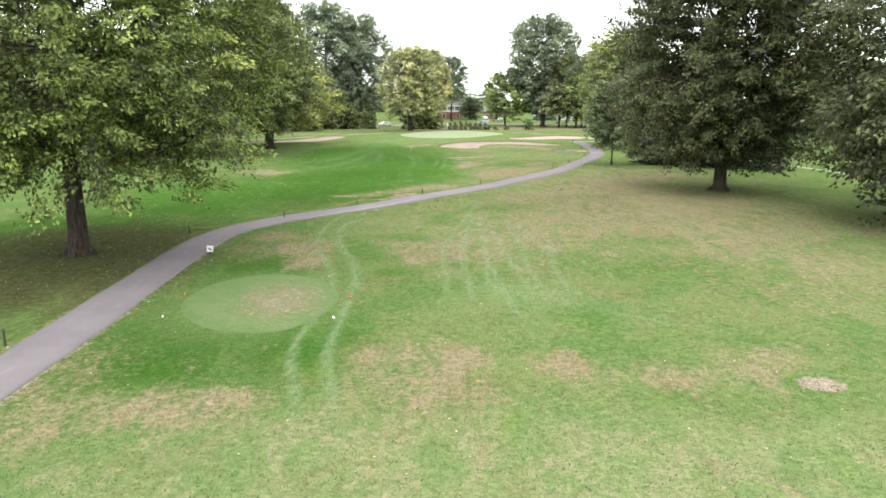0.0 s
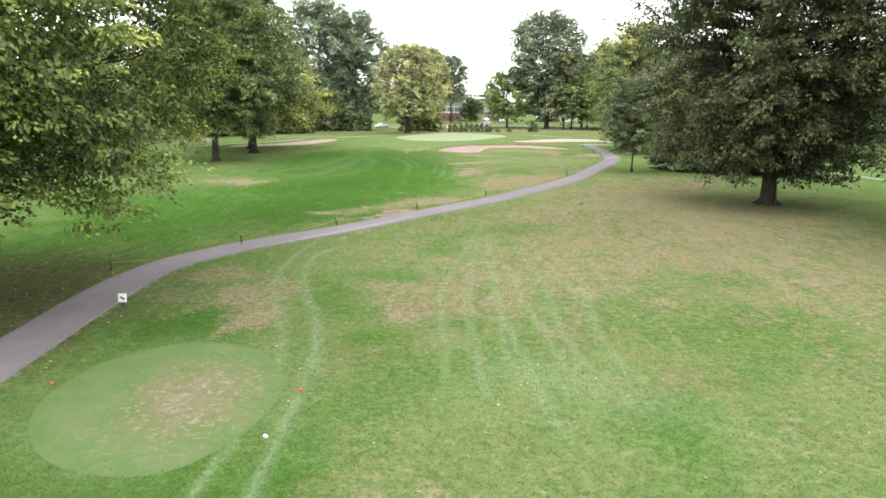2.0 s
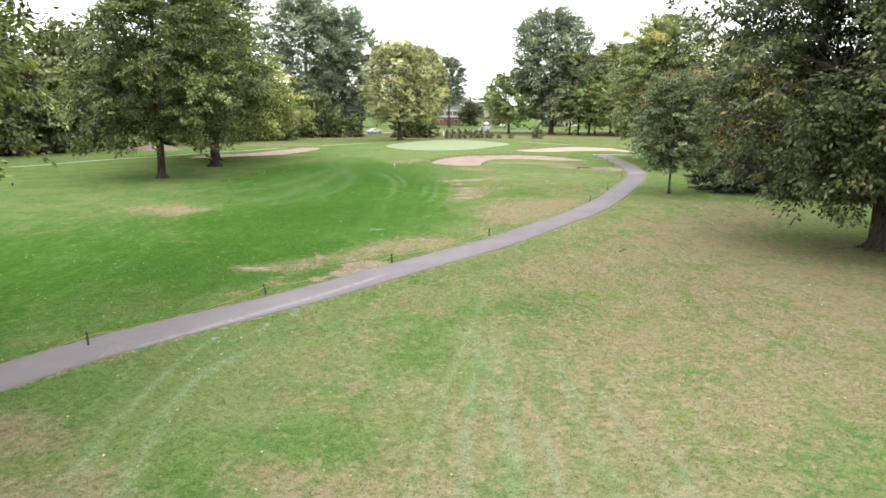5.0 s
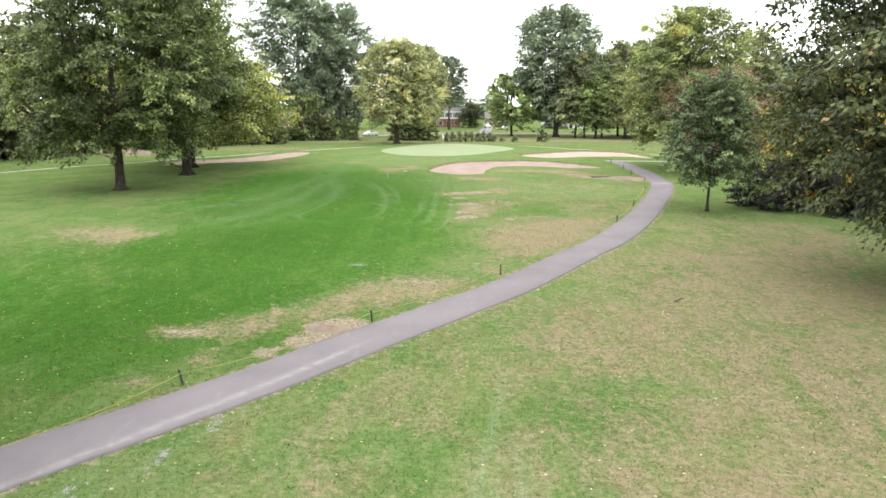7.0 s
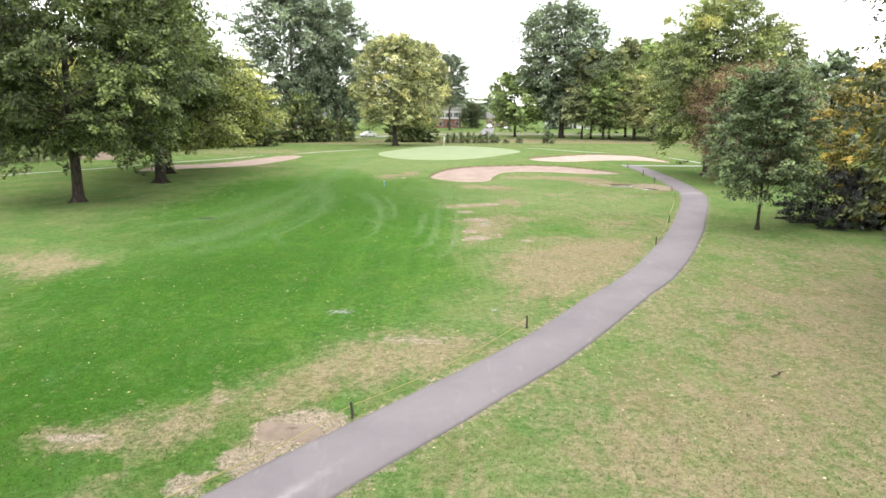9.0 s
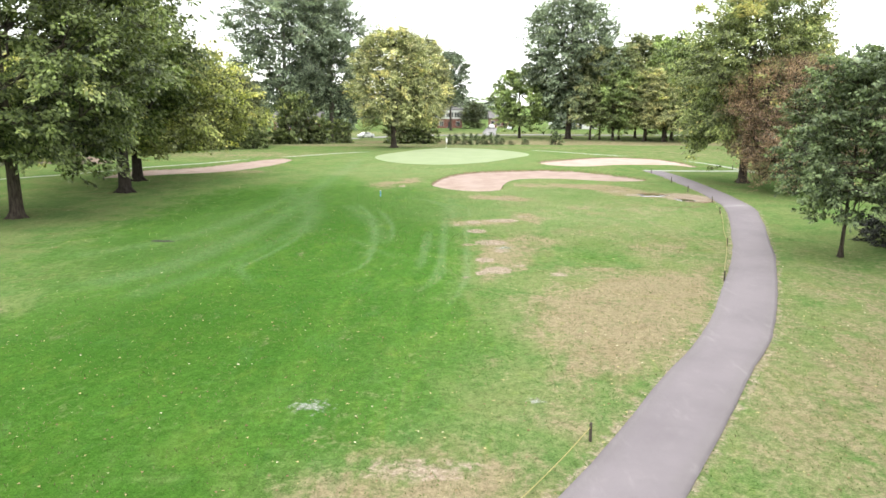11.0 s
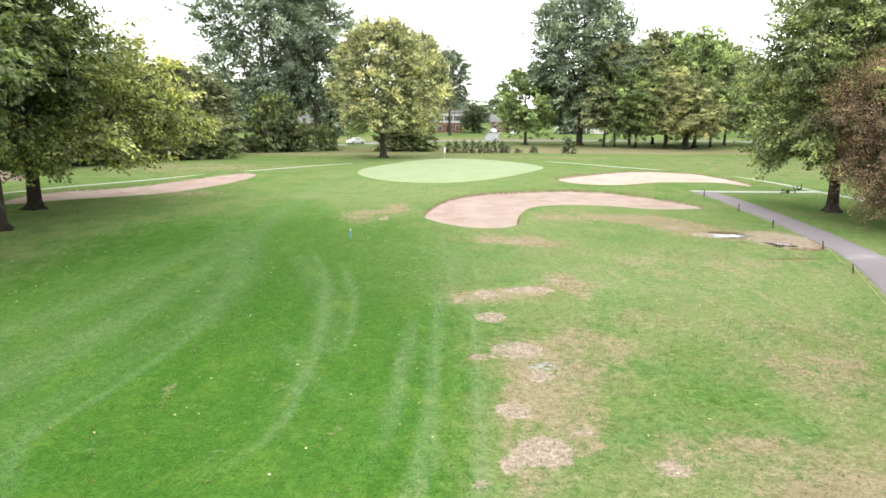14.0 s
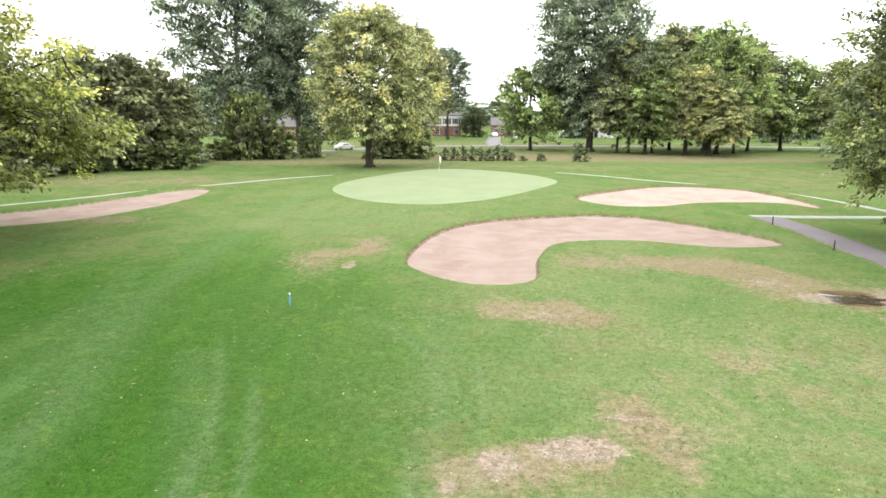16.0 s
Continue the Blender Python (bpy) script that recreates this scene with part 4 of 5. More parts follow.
        e3 = np.cross(e1, e2)
        size = tuft * rng.uniform(0.7, 1.35)
        r, a = np.sqrt(rng.uniform(0, 1, sprays)), rng.uniform(0, 2 * np.pi, sprays)
        px, py = (r * np.cos(a))[:, None], (r * np.sin(a))[:, None] * 0.8
        at = c[k] + size * (px * e1 + py * e2 + (flat * 0.9 * (0.45 - r[:, None] ** 2) + rng.normal(0, 0.10 + 0.40 * flat, (sprays, 1))) * e3) + out * size * 0.2
        at[:, 2] -= droop * 0.16 * size * r ** 3
        for q in range(0, sprays, 2):
            wood.append(tube(bend(c[k], at[q], 0.05, rng, 3), [0.02, 0.014, 0.006], 3))
        s_at.append(at)
        s_way.append(unit(px * e1 + py * e2 + 0.5 * e1 + 1e-3))
        # low inside the crown, where the leaf colour carries painted shade
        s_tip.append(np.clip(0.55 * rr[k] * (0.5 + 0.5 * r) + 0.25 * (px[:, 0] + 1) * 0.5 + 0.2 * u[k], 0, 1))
        s_bough.append(np.full(sprays, rng.uniform(0, 1)))
    for k in range(bare):
        # leafless boughs that stick out of the crown
        j = np.argmax(nodes[:, 2] + rng.uniform(0, 3, len(nodes)))
        a = rng.uniform(-0.9, 0.9)
        end = nodes[j] + np.array([np.cos(a) * 4.5, np.sin(a) * 4.5, rng.uniform(1.5, 4.0)])
        line = bend(nodes[j], end, 0.04, rng, 7)
        wood.append(tube(line, np.linspace(0.07, 0.015, 7), 5))
        for i in range(2, 7):
            for e in range(3):
                tip = line[i] + rng.normal(0, 0.5, 3) + (end - nodes[j]) * 0.22
                wood.append(tube(bend(line[i], tip, 0.05, rng, 4), np.linspace(0.022, 0.007, 4), 4))
    v, q = join([(v, f4 if f4.shape[1] == 4 else f4) for v, f4 in wood])
    link_mesh("trunk", v, q, bark, root)

    # leaves along each spray, flat side up, the tip hanging a little
    at, way = np.concatenate(s_at), np.concatenate(s_way)
    m = len(at)
    size = tuft * spread * rng.uniform(0.6, 1.4, m)
    per = np.maximum(4, (leaves * size ** 1.6 / np.sum(size ** 1.6)).astype(int))
    idx = np.repeat(np.arange(m), per)
    n = len(idx)
    o = unit(rng.normal(0, 1, (n, 3))) * rng.uniform(0, 1, (n, 1)) ** 0.55
    along = np.einsum("ij,ij->i", o, way[idx])
    o = o * np.array([[0.9, 0.9, 0.5]]) + (along * 0.8)[:, None] * way[idx]
    p = at[idx] + o * size[idx][:, None]
    p[:, 2] -= droop * size[idx] * np.clip(along, 0, 2) ** 2
    p[:, 2] = np.maximum(p[:, 2], 0.08)
    outward = unit(at - middle)
    up = unit(0.55 * outward[idx] + np.array([[0, 0, 0.75]]) + rng.normal(0, 0.42, (n, 3)))
    tip = unit(0.9 * unit(o) + 0.55 * way[idx] + np.array([[0, 0, -0.5]]) + rng.normal(0, 0.42, (n, 3)))
    side = unit(np.cross(up, tip))
    nrm = np.cross(tip, side)
    s = leaf * rng.uniform(0.65, 1.45, n)[:, None]
    quad = np.stack([p - tip * s * 0.45, p + side * s * 0.31 - nrm * s * 0.10 + tip * s * 0.04, p + tip * s * 0.62 - nrm * s * 0.06, p - side * s * 0.31 - nrm * s * 0.10 + tip * s * 0.04], 1).reshape(-1, 3)
    crown = link_mesh("crown", quad, np.arange(n * 4).reshape(-1, 4), leaf_mat, root, smooth=False)
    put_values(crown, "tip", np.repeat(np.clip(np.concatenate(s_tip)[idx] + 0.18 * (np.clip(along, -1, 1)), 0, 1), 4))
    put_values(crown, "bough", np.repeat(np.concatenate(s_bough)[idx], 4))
    return root


def place(tree, x, y, turn=0, scale=1.0, tall=1.0):
    tree.matrix_basis = Matrix.Translation((x, y, float(swell(x, y)))) @ Matrix.Rotation(radians(turn), 4, "Z") @ Matrix.Diagonal((scale, scale, scale * tall, 1))
    return tree


def again(tree, x, y, turn=0, scale=1.0, tall=1.0, label=""):
    m = Matrix.Translation((x, y, float(swell(x, y)))) @ Matrix.Rotation(radians(turn), 4, "Z") @ Matrix.Diagonal((scale, scale, scale * tall, 1))
    made = {}
    for o in (tree, *tree.children_recursive):
        made[o] = o.copy()
        scene.collection.objects.link(made[o])
        made[o].parent = made.get(o.parent, o.parent)
    made[tree].matrix_basis = m
    return tagged(made[tree], label)


# the big trees beside the walk
place(make_tree("maple_tree", "large green maple with yellowing leaf tips beside the path", 3, 22.5, 12.0, 5.4, .52, 330, 12, 270000, .178, LEAF_MAPLE, skirt=2.0, lean=(0.0, 2.0), widest=.38, limbs=14, tuft=2.1, hollow=.5, flat=.55, spread=.30), -19.8, 36.7)
dark_maple = place(make_tree("maple_tree", "large dark green maple with rusty leaf tips on dry turf", 8, 26, 11.6, 3.9, .60, 400, 13, 215000, .235, LEAF_DARK, skirt=1.0, widest=.5, limbs=15, tuft=2.2, hollow=.52, flat=.85, spread=.30), 26.5, 66)
place(make_tree("maple_tree", "large dark maple overhanging dry turf", 9, 24, 11.6, 2.8, .58, 330, 11, 96000, .29, LEAF_DARK, skirt=1.4, widest=.42, limbs=13, tuft=2.2, hollow=.52, flat=.85), 34.5, 46)
place(make_tree("maple_tree", "mid-sized green maple standing in front of two others", 12, 21.5, 10.8, 4.5, .45, 200, 11, 80000, .29, LEAF_MID, skirt=1.6, tuft=1.8, hollow=.46, flat=.5), -29.9, 101.8)
place(make_tree("maple_tree", "tall green maple with a dark leaning trunk", 14, 24.5, 7.4, 6.2, .55, 220, 11, 76000, .31, LEAF_MID, BARK_DARK, skirt=.8, tuft=1.8, hollow=.46, flat=.7, rise=1.0), -28.9, 116.6)
place(make_tree("maple_tree", "spreading maple with bright yellowing leaves and bare boughs", 17, 14.8, 13.8, 4.4, .55, 200, 11, 76000, .27, LEAF_YELLOW, BARK_DARK, skirt=.9, widest=.42, tuft=1.9, bare=7, hollow=.46, flat=.5), -31.7, 125.8)
place(make_tree("maple_tree", "tall yellow-green maple beside the pale path", 19, 20.5, 8.8, 4.2, .45, 180, 11, 90000, .24, LEAF_AUTUMN, skirt=.8, tuft=1.8, hollow=.46, flat=.7, rise=.9), 32.2, 127.0)
place(make_tree("russet_tree", "rounded tree with thin russet brown leaves", 23, 12.6, 7.5, 1.3, .25, 340, 12, 74000, .13, LEAF_RED, widest=.42, tuft=.9, limbs=16, droop=.2, flat=1.0, spread=.55, hollow=.42), 33.5, 118.6)
place(make_tree("young_tree", "young grey-green tree with a slim trunk", 27, 10.8, 4.4, 2.9, .11, 150, 7, 34000, .18, LEAF_GREY, widest=.33, tuft=.95, flat=.8, hollow=.46), 21.9, 90.3)
place(make_tree("maple_tree", "gold-green tree rising behind a dark bush", 29, 11.8, 6.4, 1.2, .28, 120, 7, 30000, .28, LEAF_GOLD, tuft=1.4, hollow=.46, flat=.6), 34.0, 94.0)

# far trees behind the green
cottonwood = place(make_tree("cottonwood_tree", "very tall grey-green cottonwood with open crown", 33, 31, 11.5, 7.5, .62, 150, 11, 60000, .38, LEAF_FAR, BARK_PALE, widest=.55, tuft=2.3, hollow=.55, flat=.85, spread=.38, rise=1.4), -35.3, 214, 0, 1.2)
again(cottonwood, -25.6, 219, 100, 0.92, 1.2, "tall slender cottonwood with dark trunk")
place(make_tree("cottonwood_tree", "tall blue-green cottonwood towering over its neighbours", 35, 28.5, 11, 6.5, .6, 210, 10, 62000, .41, LEAF_FAR, BARK, widest=.62, tuft=2.2, flat=.85, spread=.38, rise=1.6), 33.9, 240, 0, 1.28)
oak = place(make_tree("oak_tree", "yellow-green oak standing behind the putting green", 37, 20.2, 8.6, 4.6, .5, 210, 10, 64000, .29, LEAF_OAK, widest=.40, tuft=1.5, flat=.7, spread=.40, skirt=1.2), -8.7, 182, 0, 1.05)
far_round = place(make_tree("lime_tree", "round mid-green tree behind the course", 39, 16.5, 8.0, 3.4, .34, 140, 7, 24000, .42, LEAF_LIME, widest=.42, tuft=1.5, flat=.7, spread=.42), 21.3, 243, 0, 1.12)
grove = place(make_tree("grove_tree", "slim-trunked tree in a dense grove", 41, 21, 6.8, 4.6, .26, 130, 7, 22000, .42, LEAF_OLIVE, widest=.4, tuft=1.6, flat=.7, spread=.42), 38.5, 234, 0, 1.13)
for kind, x, y, turn, sc, tall in ((grove, 41.3, 235.3, 60, 1.02, 1.0), (far_round, 43.8, 231.9, 130, 1.07, 1.05), (grove, 46.3, 235.3, 200, 1.07, 1.05), (oak, 51.5, 229.7, 20, 0.93, .95),
                                   (oak, 55.5, 227.4, 280, 0.97, .85), (far_round, 59.3, 233.1, 100, 1.30, 1.1), (grove, 64.3, 236.4, 160, 1.13, .9), (grove, 63.0, 178.0, 220, 1.00, 1.1)):
    again(kind, x, y, turn, sc, tall, "" if kind is grove else "leafy tree in a dense mixed grove")
for kind, x, y, turn, sc, tall in ((grove, 53.5, 246.0, 90, 1.35, .97), (far_round, 62.0, 247.0, 10, 1.55, 1.08), (grove, 71.5, 246.0, 250, 1.25, .92), (far_round, 80.0, 248.0, 310, 1.25, 1.0), (grove, 88.0, 240.0, 130, 1.0, .95)):
    again(kind, x, y, turn, sc, tall, "tall leafy tree rising behind the grove")
wood_tree = make_tree("woodland_tree", "dark green woodland edge tree", 43, 14, 6.6, 0.4, .3, 90, 6, 9000, .58, LEAF_WOOD, widest=.38, tuft=1.6, flat=.7, spread=.52)
olive_wood = make_tree("woodland_tree", "olive and brown woodland edge tree", 44, 15, 6.2, 0.6, .28, 90, 6, 9000, .55, LEAF_OLIVE, widest=.45, tuft=1.7, flat=.7, spread=.46)
place(olive_wood, -46, 178, 0)
russet_wood = make_tree("woodland_tree", "reddish brown woodland edge tree", 46, 12, 5.4, 0.4, .24, 80, 6, 9000, .45, LEAF_RED, widest=.4, tuft=1.5, flat=.7, spread=.46)
place(russet_wood, -42.5, 181, 0, .9)
place(wood_tree, -40, 184, 0)
again(oak, -4.0, 219, 140, .88, 1.36, "tall yellow-green oak behind its neighbour")
place(make_tree("garden_tree", "tall round blue-green tree rising beside the house", 49, 23.5, 6.6, 8.0, .35, 130, 7, 16000, .46, LEAF_FAR, widest=.45, tuft=1.5, flat=.7, spread=.52), 3.3, 292, 0, 1.13)
rng = np.random.RandomState(5)
EDGE = curve_through([(-100, 50), (-84, 95), (-71, 125), (-59, 150), (-49, 170), (-40, 188)], 4)
for k, (x, y) in enumerate(EDGE):
    again(olive_wood if k % 3 == 1 else wood_tree, x + rng.uniform(-2, 2), y + rng.uniform(-2, 2), rng.uniform(0, 360), rng.uniform(.85, 1.15) * (1.15 if y < 145 else 1.0), rng.uniform(.8, 1.1) * (1.2 if y < 145 else 1.0))
garden_tree = make_tree("garden_tree", "distant garden tree among the houses", 45, 14, 6.6, 0.6, .3, 70, 4, 3400, 1.0, LEAF_FAR, widest=.4, tuft=1.8, flat=.7, spread=.52)
place(garden_tree, -34, 290)
for x, y in curve_through([(88, 30), (86, 80), (84, 130), (80, 170), (74, 205)], 3):
    again(garden_tree, x + rng.uniform(-3, 3), y + rng.uniform(-2, 2), rng.uniform(0, 360), rng.uniform(1.0, 1.3), rng.uniform(.9, 1.2))
for k in range(17):
    x = -146 + k * 19 + rng.uniform(-4, 4)
    if not -9 < x < 30:
        again(garden_tree, x, rng.uniform(284, 322), rng.uniform(0, 360), rng.uniform(.9, 1.2), rng.uniform(.8, 1.1))
for k in range(30):
    x = -380 + k * 26 + rng.uniform(-6, 6)
    low = 0.5 if 8 < x < 42 else 1.0
    again(garden_tree, x, rng.uniform(395, 470), rng.uniform(0, 360), rng.uniform(1.6, 2.1), rng.uniform(.7, .95) * low)
place(make_tree("garden_tree", "small dark garden tree beside a driveway", 47, 8.4, 4.2, .6, .2, 60, 5, 6000, .4, LEAF_DARK, widest=.4, tuft=1.1, flat=.7, spread=.52), 11.9, 311, 0, 1.13)

# bushes
bush = make_tree("dark_bush", "broad dark purplish bush reaching the ground", 51, 3.8, 4.0, 0.05, .10, 50, 8, 18000, .17, LEAF_HEDGE, widest=.3, tuft=1.0, limbs=6, category="bush", droop=.2)
place(bush, 29.2, 93.0)
again(bush, 33.8, 90.2, 70, 1.05, 1.0)
again(bush, 38.5, 87.5, 150, 1.05, 1.0)
shrub = make_tree("shrub", "rounded green shrub at the woodland edge", 53, 3.6, 3.0, 0.05, .08, 34, 6, 5500, .30, LEAF_MID, widest=.35, tuft=.9, limbs=5, category="bush", droop=.2)
place(shrub, -33.5, 178)
for x, y, turn, sc, tall in ((-37.5, 176.0, 30, 1.00, .9), (-41.5, 172.0, 80, 1.10, 1.0), (-46.0, 167.0, 140, 1.20, 1.1), (-34.5, 200.3, 200, 1.02, .9), (-51.0, 161.0, 20, 1.20, 1.0), (-56.0, 153.0, 60, 1.20, 1.0),
                            (-31.1, 203.1, 100, 1.53, 1.9), (-26.6, 204.8, 10, 1.13, 1.4), (-22.7, 212.2, 300, 0.90, 1.6), (-9.1, 210.5, 60, 1.47, 1.1), (-4.0, 212.7, 10, 1.36, 1.2), (-61.0, 145.0, 10, 1.20, 1.1), (-67.0, 134.0, 60, 1.30, 1.1)):
    again(shrub, x, y, turn, sc, tall)
row_shrub = make_tree("hedge_shrub", "upright greyish purple shrub in a short row", 55, 2.3, .8, 0.05, .04, 20, 4, 1500, .18, LEAF_GREY, widest=.5, tuft=.35, limbs=5, category="bush", droop=.1, flat=.9)
place(row_shrub, 6.5, 206, 0, 1.07)
tagged(row_shrub, group="row of shrubs behind the green")
for k, (x, tall) in enumerate(((1.8, .9), (3.4, .95), (5.1, 1.0), (8.1, .95), (9.5, .9), (10.8, 1.05), (12.1, .9), (13.2, .6), (18.4, .55), (15.3, .35))):
    again(row_shrub, x, 206 + 0.2 * (k % 3), k * 50, 1.07, tall)
again(row_shrub, 24.9, 205, 40, 1.8, .75, "loose pale green shrub on open turf")


# ---- low heaps of earth ----
def stain(name, x, y, rx, ry, material, label, seed, dome=0.0, lift=0.02, category="patch"):
    """A low irregular patch on the turf."""
    rng = np.random.RandomState(seed)
    rings, sides = 7, 36
    a = np.arange(sides) * 2 * np.pi / sides
    rim = 1 + sum(rng.uniform(-.16, .16) * np.cos(k * a + rng.uniform(0, 6)) for k in range(2, 7))
    vs = []
    for k in range(rings + 1):
        q = k / rings
        px, py = x + rx * q * rim * np.cos(a), y + ry * q * rim * np.sin(a)
        pz = ground_z(px, py) + lift * (1 - q ** 4) + dome * (1 - q * q) ** 1.5 * (1 + .15 * rng.normal(0, 1, sides)) - 0.03 * q ** 3
        vs.append(np.stack([px, py, pz], 1))
    i = np.arange(rings)[:, None] * sides
    j = np.arange(sides)[None, :]
    n = (j + 1) % sides
    f = np.stack([i + j, i + n, i + sides + n, i + sides + j], -1).reshape(-1, 4)
    ob = link_mesh(name, np.concatenate(vs), f, material)
    return tagged(ob, label, category, kind="structure")



EARTH = plain_material("bare_earth", (0.225, 0.175, 0.132), (0.165, 0.125, 0.095), 0.95, 2.2)
# flat patch for a hole, the hole's darkness put into the colour
HOLE_DARK = plain_material("dark_hole_patch", (0.030, 0.034, 0.018), (0.018, 0.020, 0.012), 0.95, 3.0)
stain("hollow", -16.6, 93.9, .85, .42, HOLE_DARK, "small flat dark patch for a hole in the fairway", 12, 0.0, 0.02)
stain("earth_mound", -49.3, 147.5, 4.4, 3.2, EARTH, "low heap of brown earth near the woods", 10, 0.8)
stain("earth_bank", -3.35, 60.7, 1.1, .62, EARTH, "low bank of bare earth along the path", 7, 0.09)

# shallow rain puddles in the wet mud beside the path
WATER = Nodes("puddle_water").surface((0.060, 0.044, 0.032), 0.03, spec=0.5)
stain("puddle", 19.3, 115.9, 1.7, 1.05, WATER, "shallow rain puddle lying in brown mud", 31, 0.0, 0.03, "puddle")
stain("puddle", 21.2, 113.0, 0.95, 1.0, WATER, "small bright puddle in wet mud beside the path", 34, 0.0, 0.03, "puddle")

# the tee: a low mown platform with a worn middle
TEE_TURF = Nodes("tee_turf")
_t = TEE_TURF
_n1, _n2, _n3 = _t.noise(0.9, 6, 0.72), _t.noise(8, 4, 0.7), _t.noise(48, 3, 0.75)
_c = _t.mix(_t.ramp(_n1, 0.35, 0.65), (0.098, 0.166, 0.054), (0.138, 0.182, 0.074))
_w = _t.math("ADD", _t.attr("worn"), _t.math("MULTIPLY", _t.math("SUBTRACT", _n1, 0.5), 1.2))
_c = _t.mix(_t.ramp(_w, 0.25, 0.8, 0, 0.8), _c, (0.185, 0.165, 0.085))
_c = _t.mix(_t.ramp(_t.math("ADD", _w, _t.math("MULTIPLY", _t.math("SUBTRACT", _n2, 0.5), 1.5)), 0.8, 1.15, 0, 0.85), _c, (0.25, 0.20, 0.165))
_c = _t.mix(_t.math("MULTIPLY", _t.attr("worn"), _t.ramp(_t.noise(4.5, 5, 0.75, None, 0.8), 0.52, 0.64, 0, 1.3)), _c, (0.315, 0.265, 0.205))
_c = _t.mix(_t.ramp(_n3, 0.35, 0.7, 0, 0.45), _c, (0.085, 0.120, 0.045))
_c = _t.mix(_t.ramp(_t.math("ADD", _t.attr("rim"), _t.math("MULTIPLY", _t.math("SUBTRACT", _n1, 0.5), 1.2)), 0.0, 0.5, 0.35, 0), _c, (0.090, 0.150, 0.050))
_t.surface(_c, 0.9, _t.bump(_n3, 0.4, 0.03), spec=0.08)
tee = patch_sheet("tee", TEE, _t.mat, lambda x, y, d: swell(x, y) + 0.006 + 0.05 * np.clip(d / 0.9, 0, 1), 0.3)
_co = np.array([v.co[:] for v in tee.data.vertices])
put_values(tee, "worn", 0.95 * np.exp(-((_co[:, 0] + 6.9) / 2.0) ** 2 - ((_co[:, 1] - 28.2) / 3.0) ** 2))
put_values(tee, "rim", np.clip(inside_distance(TEE, _co[:, 0], _co[:, 1]) / 1.5, 0, 1))
tagged(tee, "low mown tee platform with a worn straw middle", "tee", kind="structure")


# ---- small course furniture ----
def part(name, bm, material, parent, label=""):
    me = bpy.data.meshes.new(name)
    bm.to_mesh(me)
    bm.free()
    me.materials.append(material)
    ob = new(name, me)
    ob.parent = parent
    return tagged(ob, label)


def box(sx, sy, sz, at=(0, 0, 0), bevel=0.0, turn=None):
    bm = bmesh.new()
    bmesh.ops.create_cube(bm, size=1, matrix=Matrix.Translation(at) @ (turn or Matrix()) @ Matrix.Diagonal((sx, sy, sz, 1)))
    if bevel:
        bmesh.ops.bevel(bm, geom=bm.edges[:], offset=bevel, segments=2, affect="EDGES")
    return bm


def rod(r, length, at=(0, 0, 0), r2=None, sides=10, turn=None):
    """A rod that stands on the point at."""
    bm = bmesh.new()
    bmesh.ops.create_cone(bm, cap_ends=True, segments=sides, radius1=r, radius2=r if r2 is None else r2, depth=length,
                          matrix=Matrix.Translation(at) @ (turn or Matrix()) @ Matrix.Translation((0, 0, length / 2)))
    return bm


def thing(name, label, category, x, y, turn=0, group="", z=None):
    ob = tagged(new(name), label, category, group)
    ob.matrix_basis = pose(x, y, float(ground_z(x, y)) if z is None else z, 0, 0, turn)
    return ob


STAKE_WOOD = plain_material("dark_stake_wood", (0.045, 0.038, 0.030), (0.085, 0.070, 0.055), 0.9, 12)
ROPE = plain_material("yellow_rope", (0.34, 0.30, 0.11), (0.26, 0.23, 0.09), 0.7, 20)
WHITE = plain_material("white_paint", (0.78, 0.78, 0.76), (0.68, 0.68, 0.65), 0.5, 6)
GREY = plain_material("dark_grey_print", (0.12, 0.12, 0.12), None, 0.6, 8)
ORANGE = plain_material("orange_plastic", (0.70, 0.14, 0.04), None, 0.45, 8)
BLUE = plain_material("pale_blue_paint", (0.15, 0.35, 0.55), None, 0.5, 8)
STEEL = plain_material("grey_metal", (0.35, 0.35, 0.36), None, 0.4, 8, 0.8)
CLOTH = plain_material("white_cloth", (0.80, 0.80, 0.78), (0.74, 0.74, 0.72), 0.8, 5)


def rope_fence(posts, roped, label, seed):
    rng = np.random.RandomState(seed)
    fence = thing("rope_fence", label, "fence", *posts[0], z=0)
    x0, y0 = posts[0]
    tops = []
    for x, y in posts:
        z = float(swell(x, y))
        lean = Matrix.Rotation(rng.normal(0, .07), 4, "X") @ Matrix.Rotation(rng.normal(0, .07), 4, "Y")
        bm = rod(.042, .62, (x - x0, y - y0, z - .12), .036, 8, lean)
        part("post", bm, STAKE_WOOD, fence)
        tops.append(np.array([x - x0, y - y0, z + .38]))
    if roped:
        for a, b in zip(tops[:-1], tops[1:]):
            t = np.linspace(0, 1, 22)[:, None]
            sag = 0.24 * 4 * t * (1 - t) * np.array([[0, 0, 1.0]])
            line = a + (b - a) * t - sag
            line[:, :2] += np.sin(t * 9 + seed) * 0.05
            for i in range(len(line)):
                line[i, 2] = max(line[i, 2], float(swell(line[i, 0] + x0, line[i, 1] + y0)) + .03)
            v, q = tube(line, np.full(22, .013), 5)
            link_mesh("rope", v, q, ROPE, fence)
    return fence


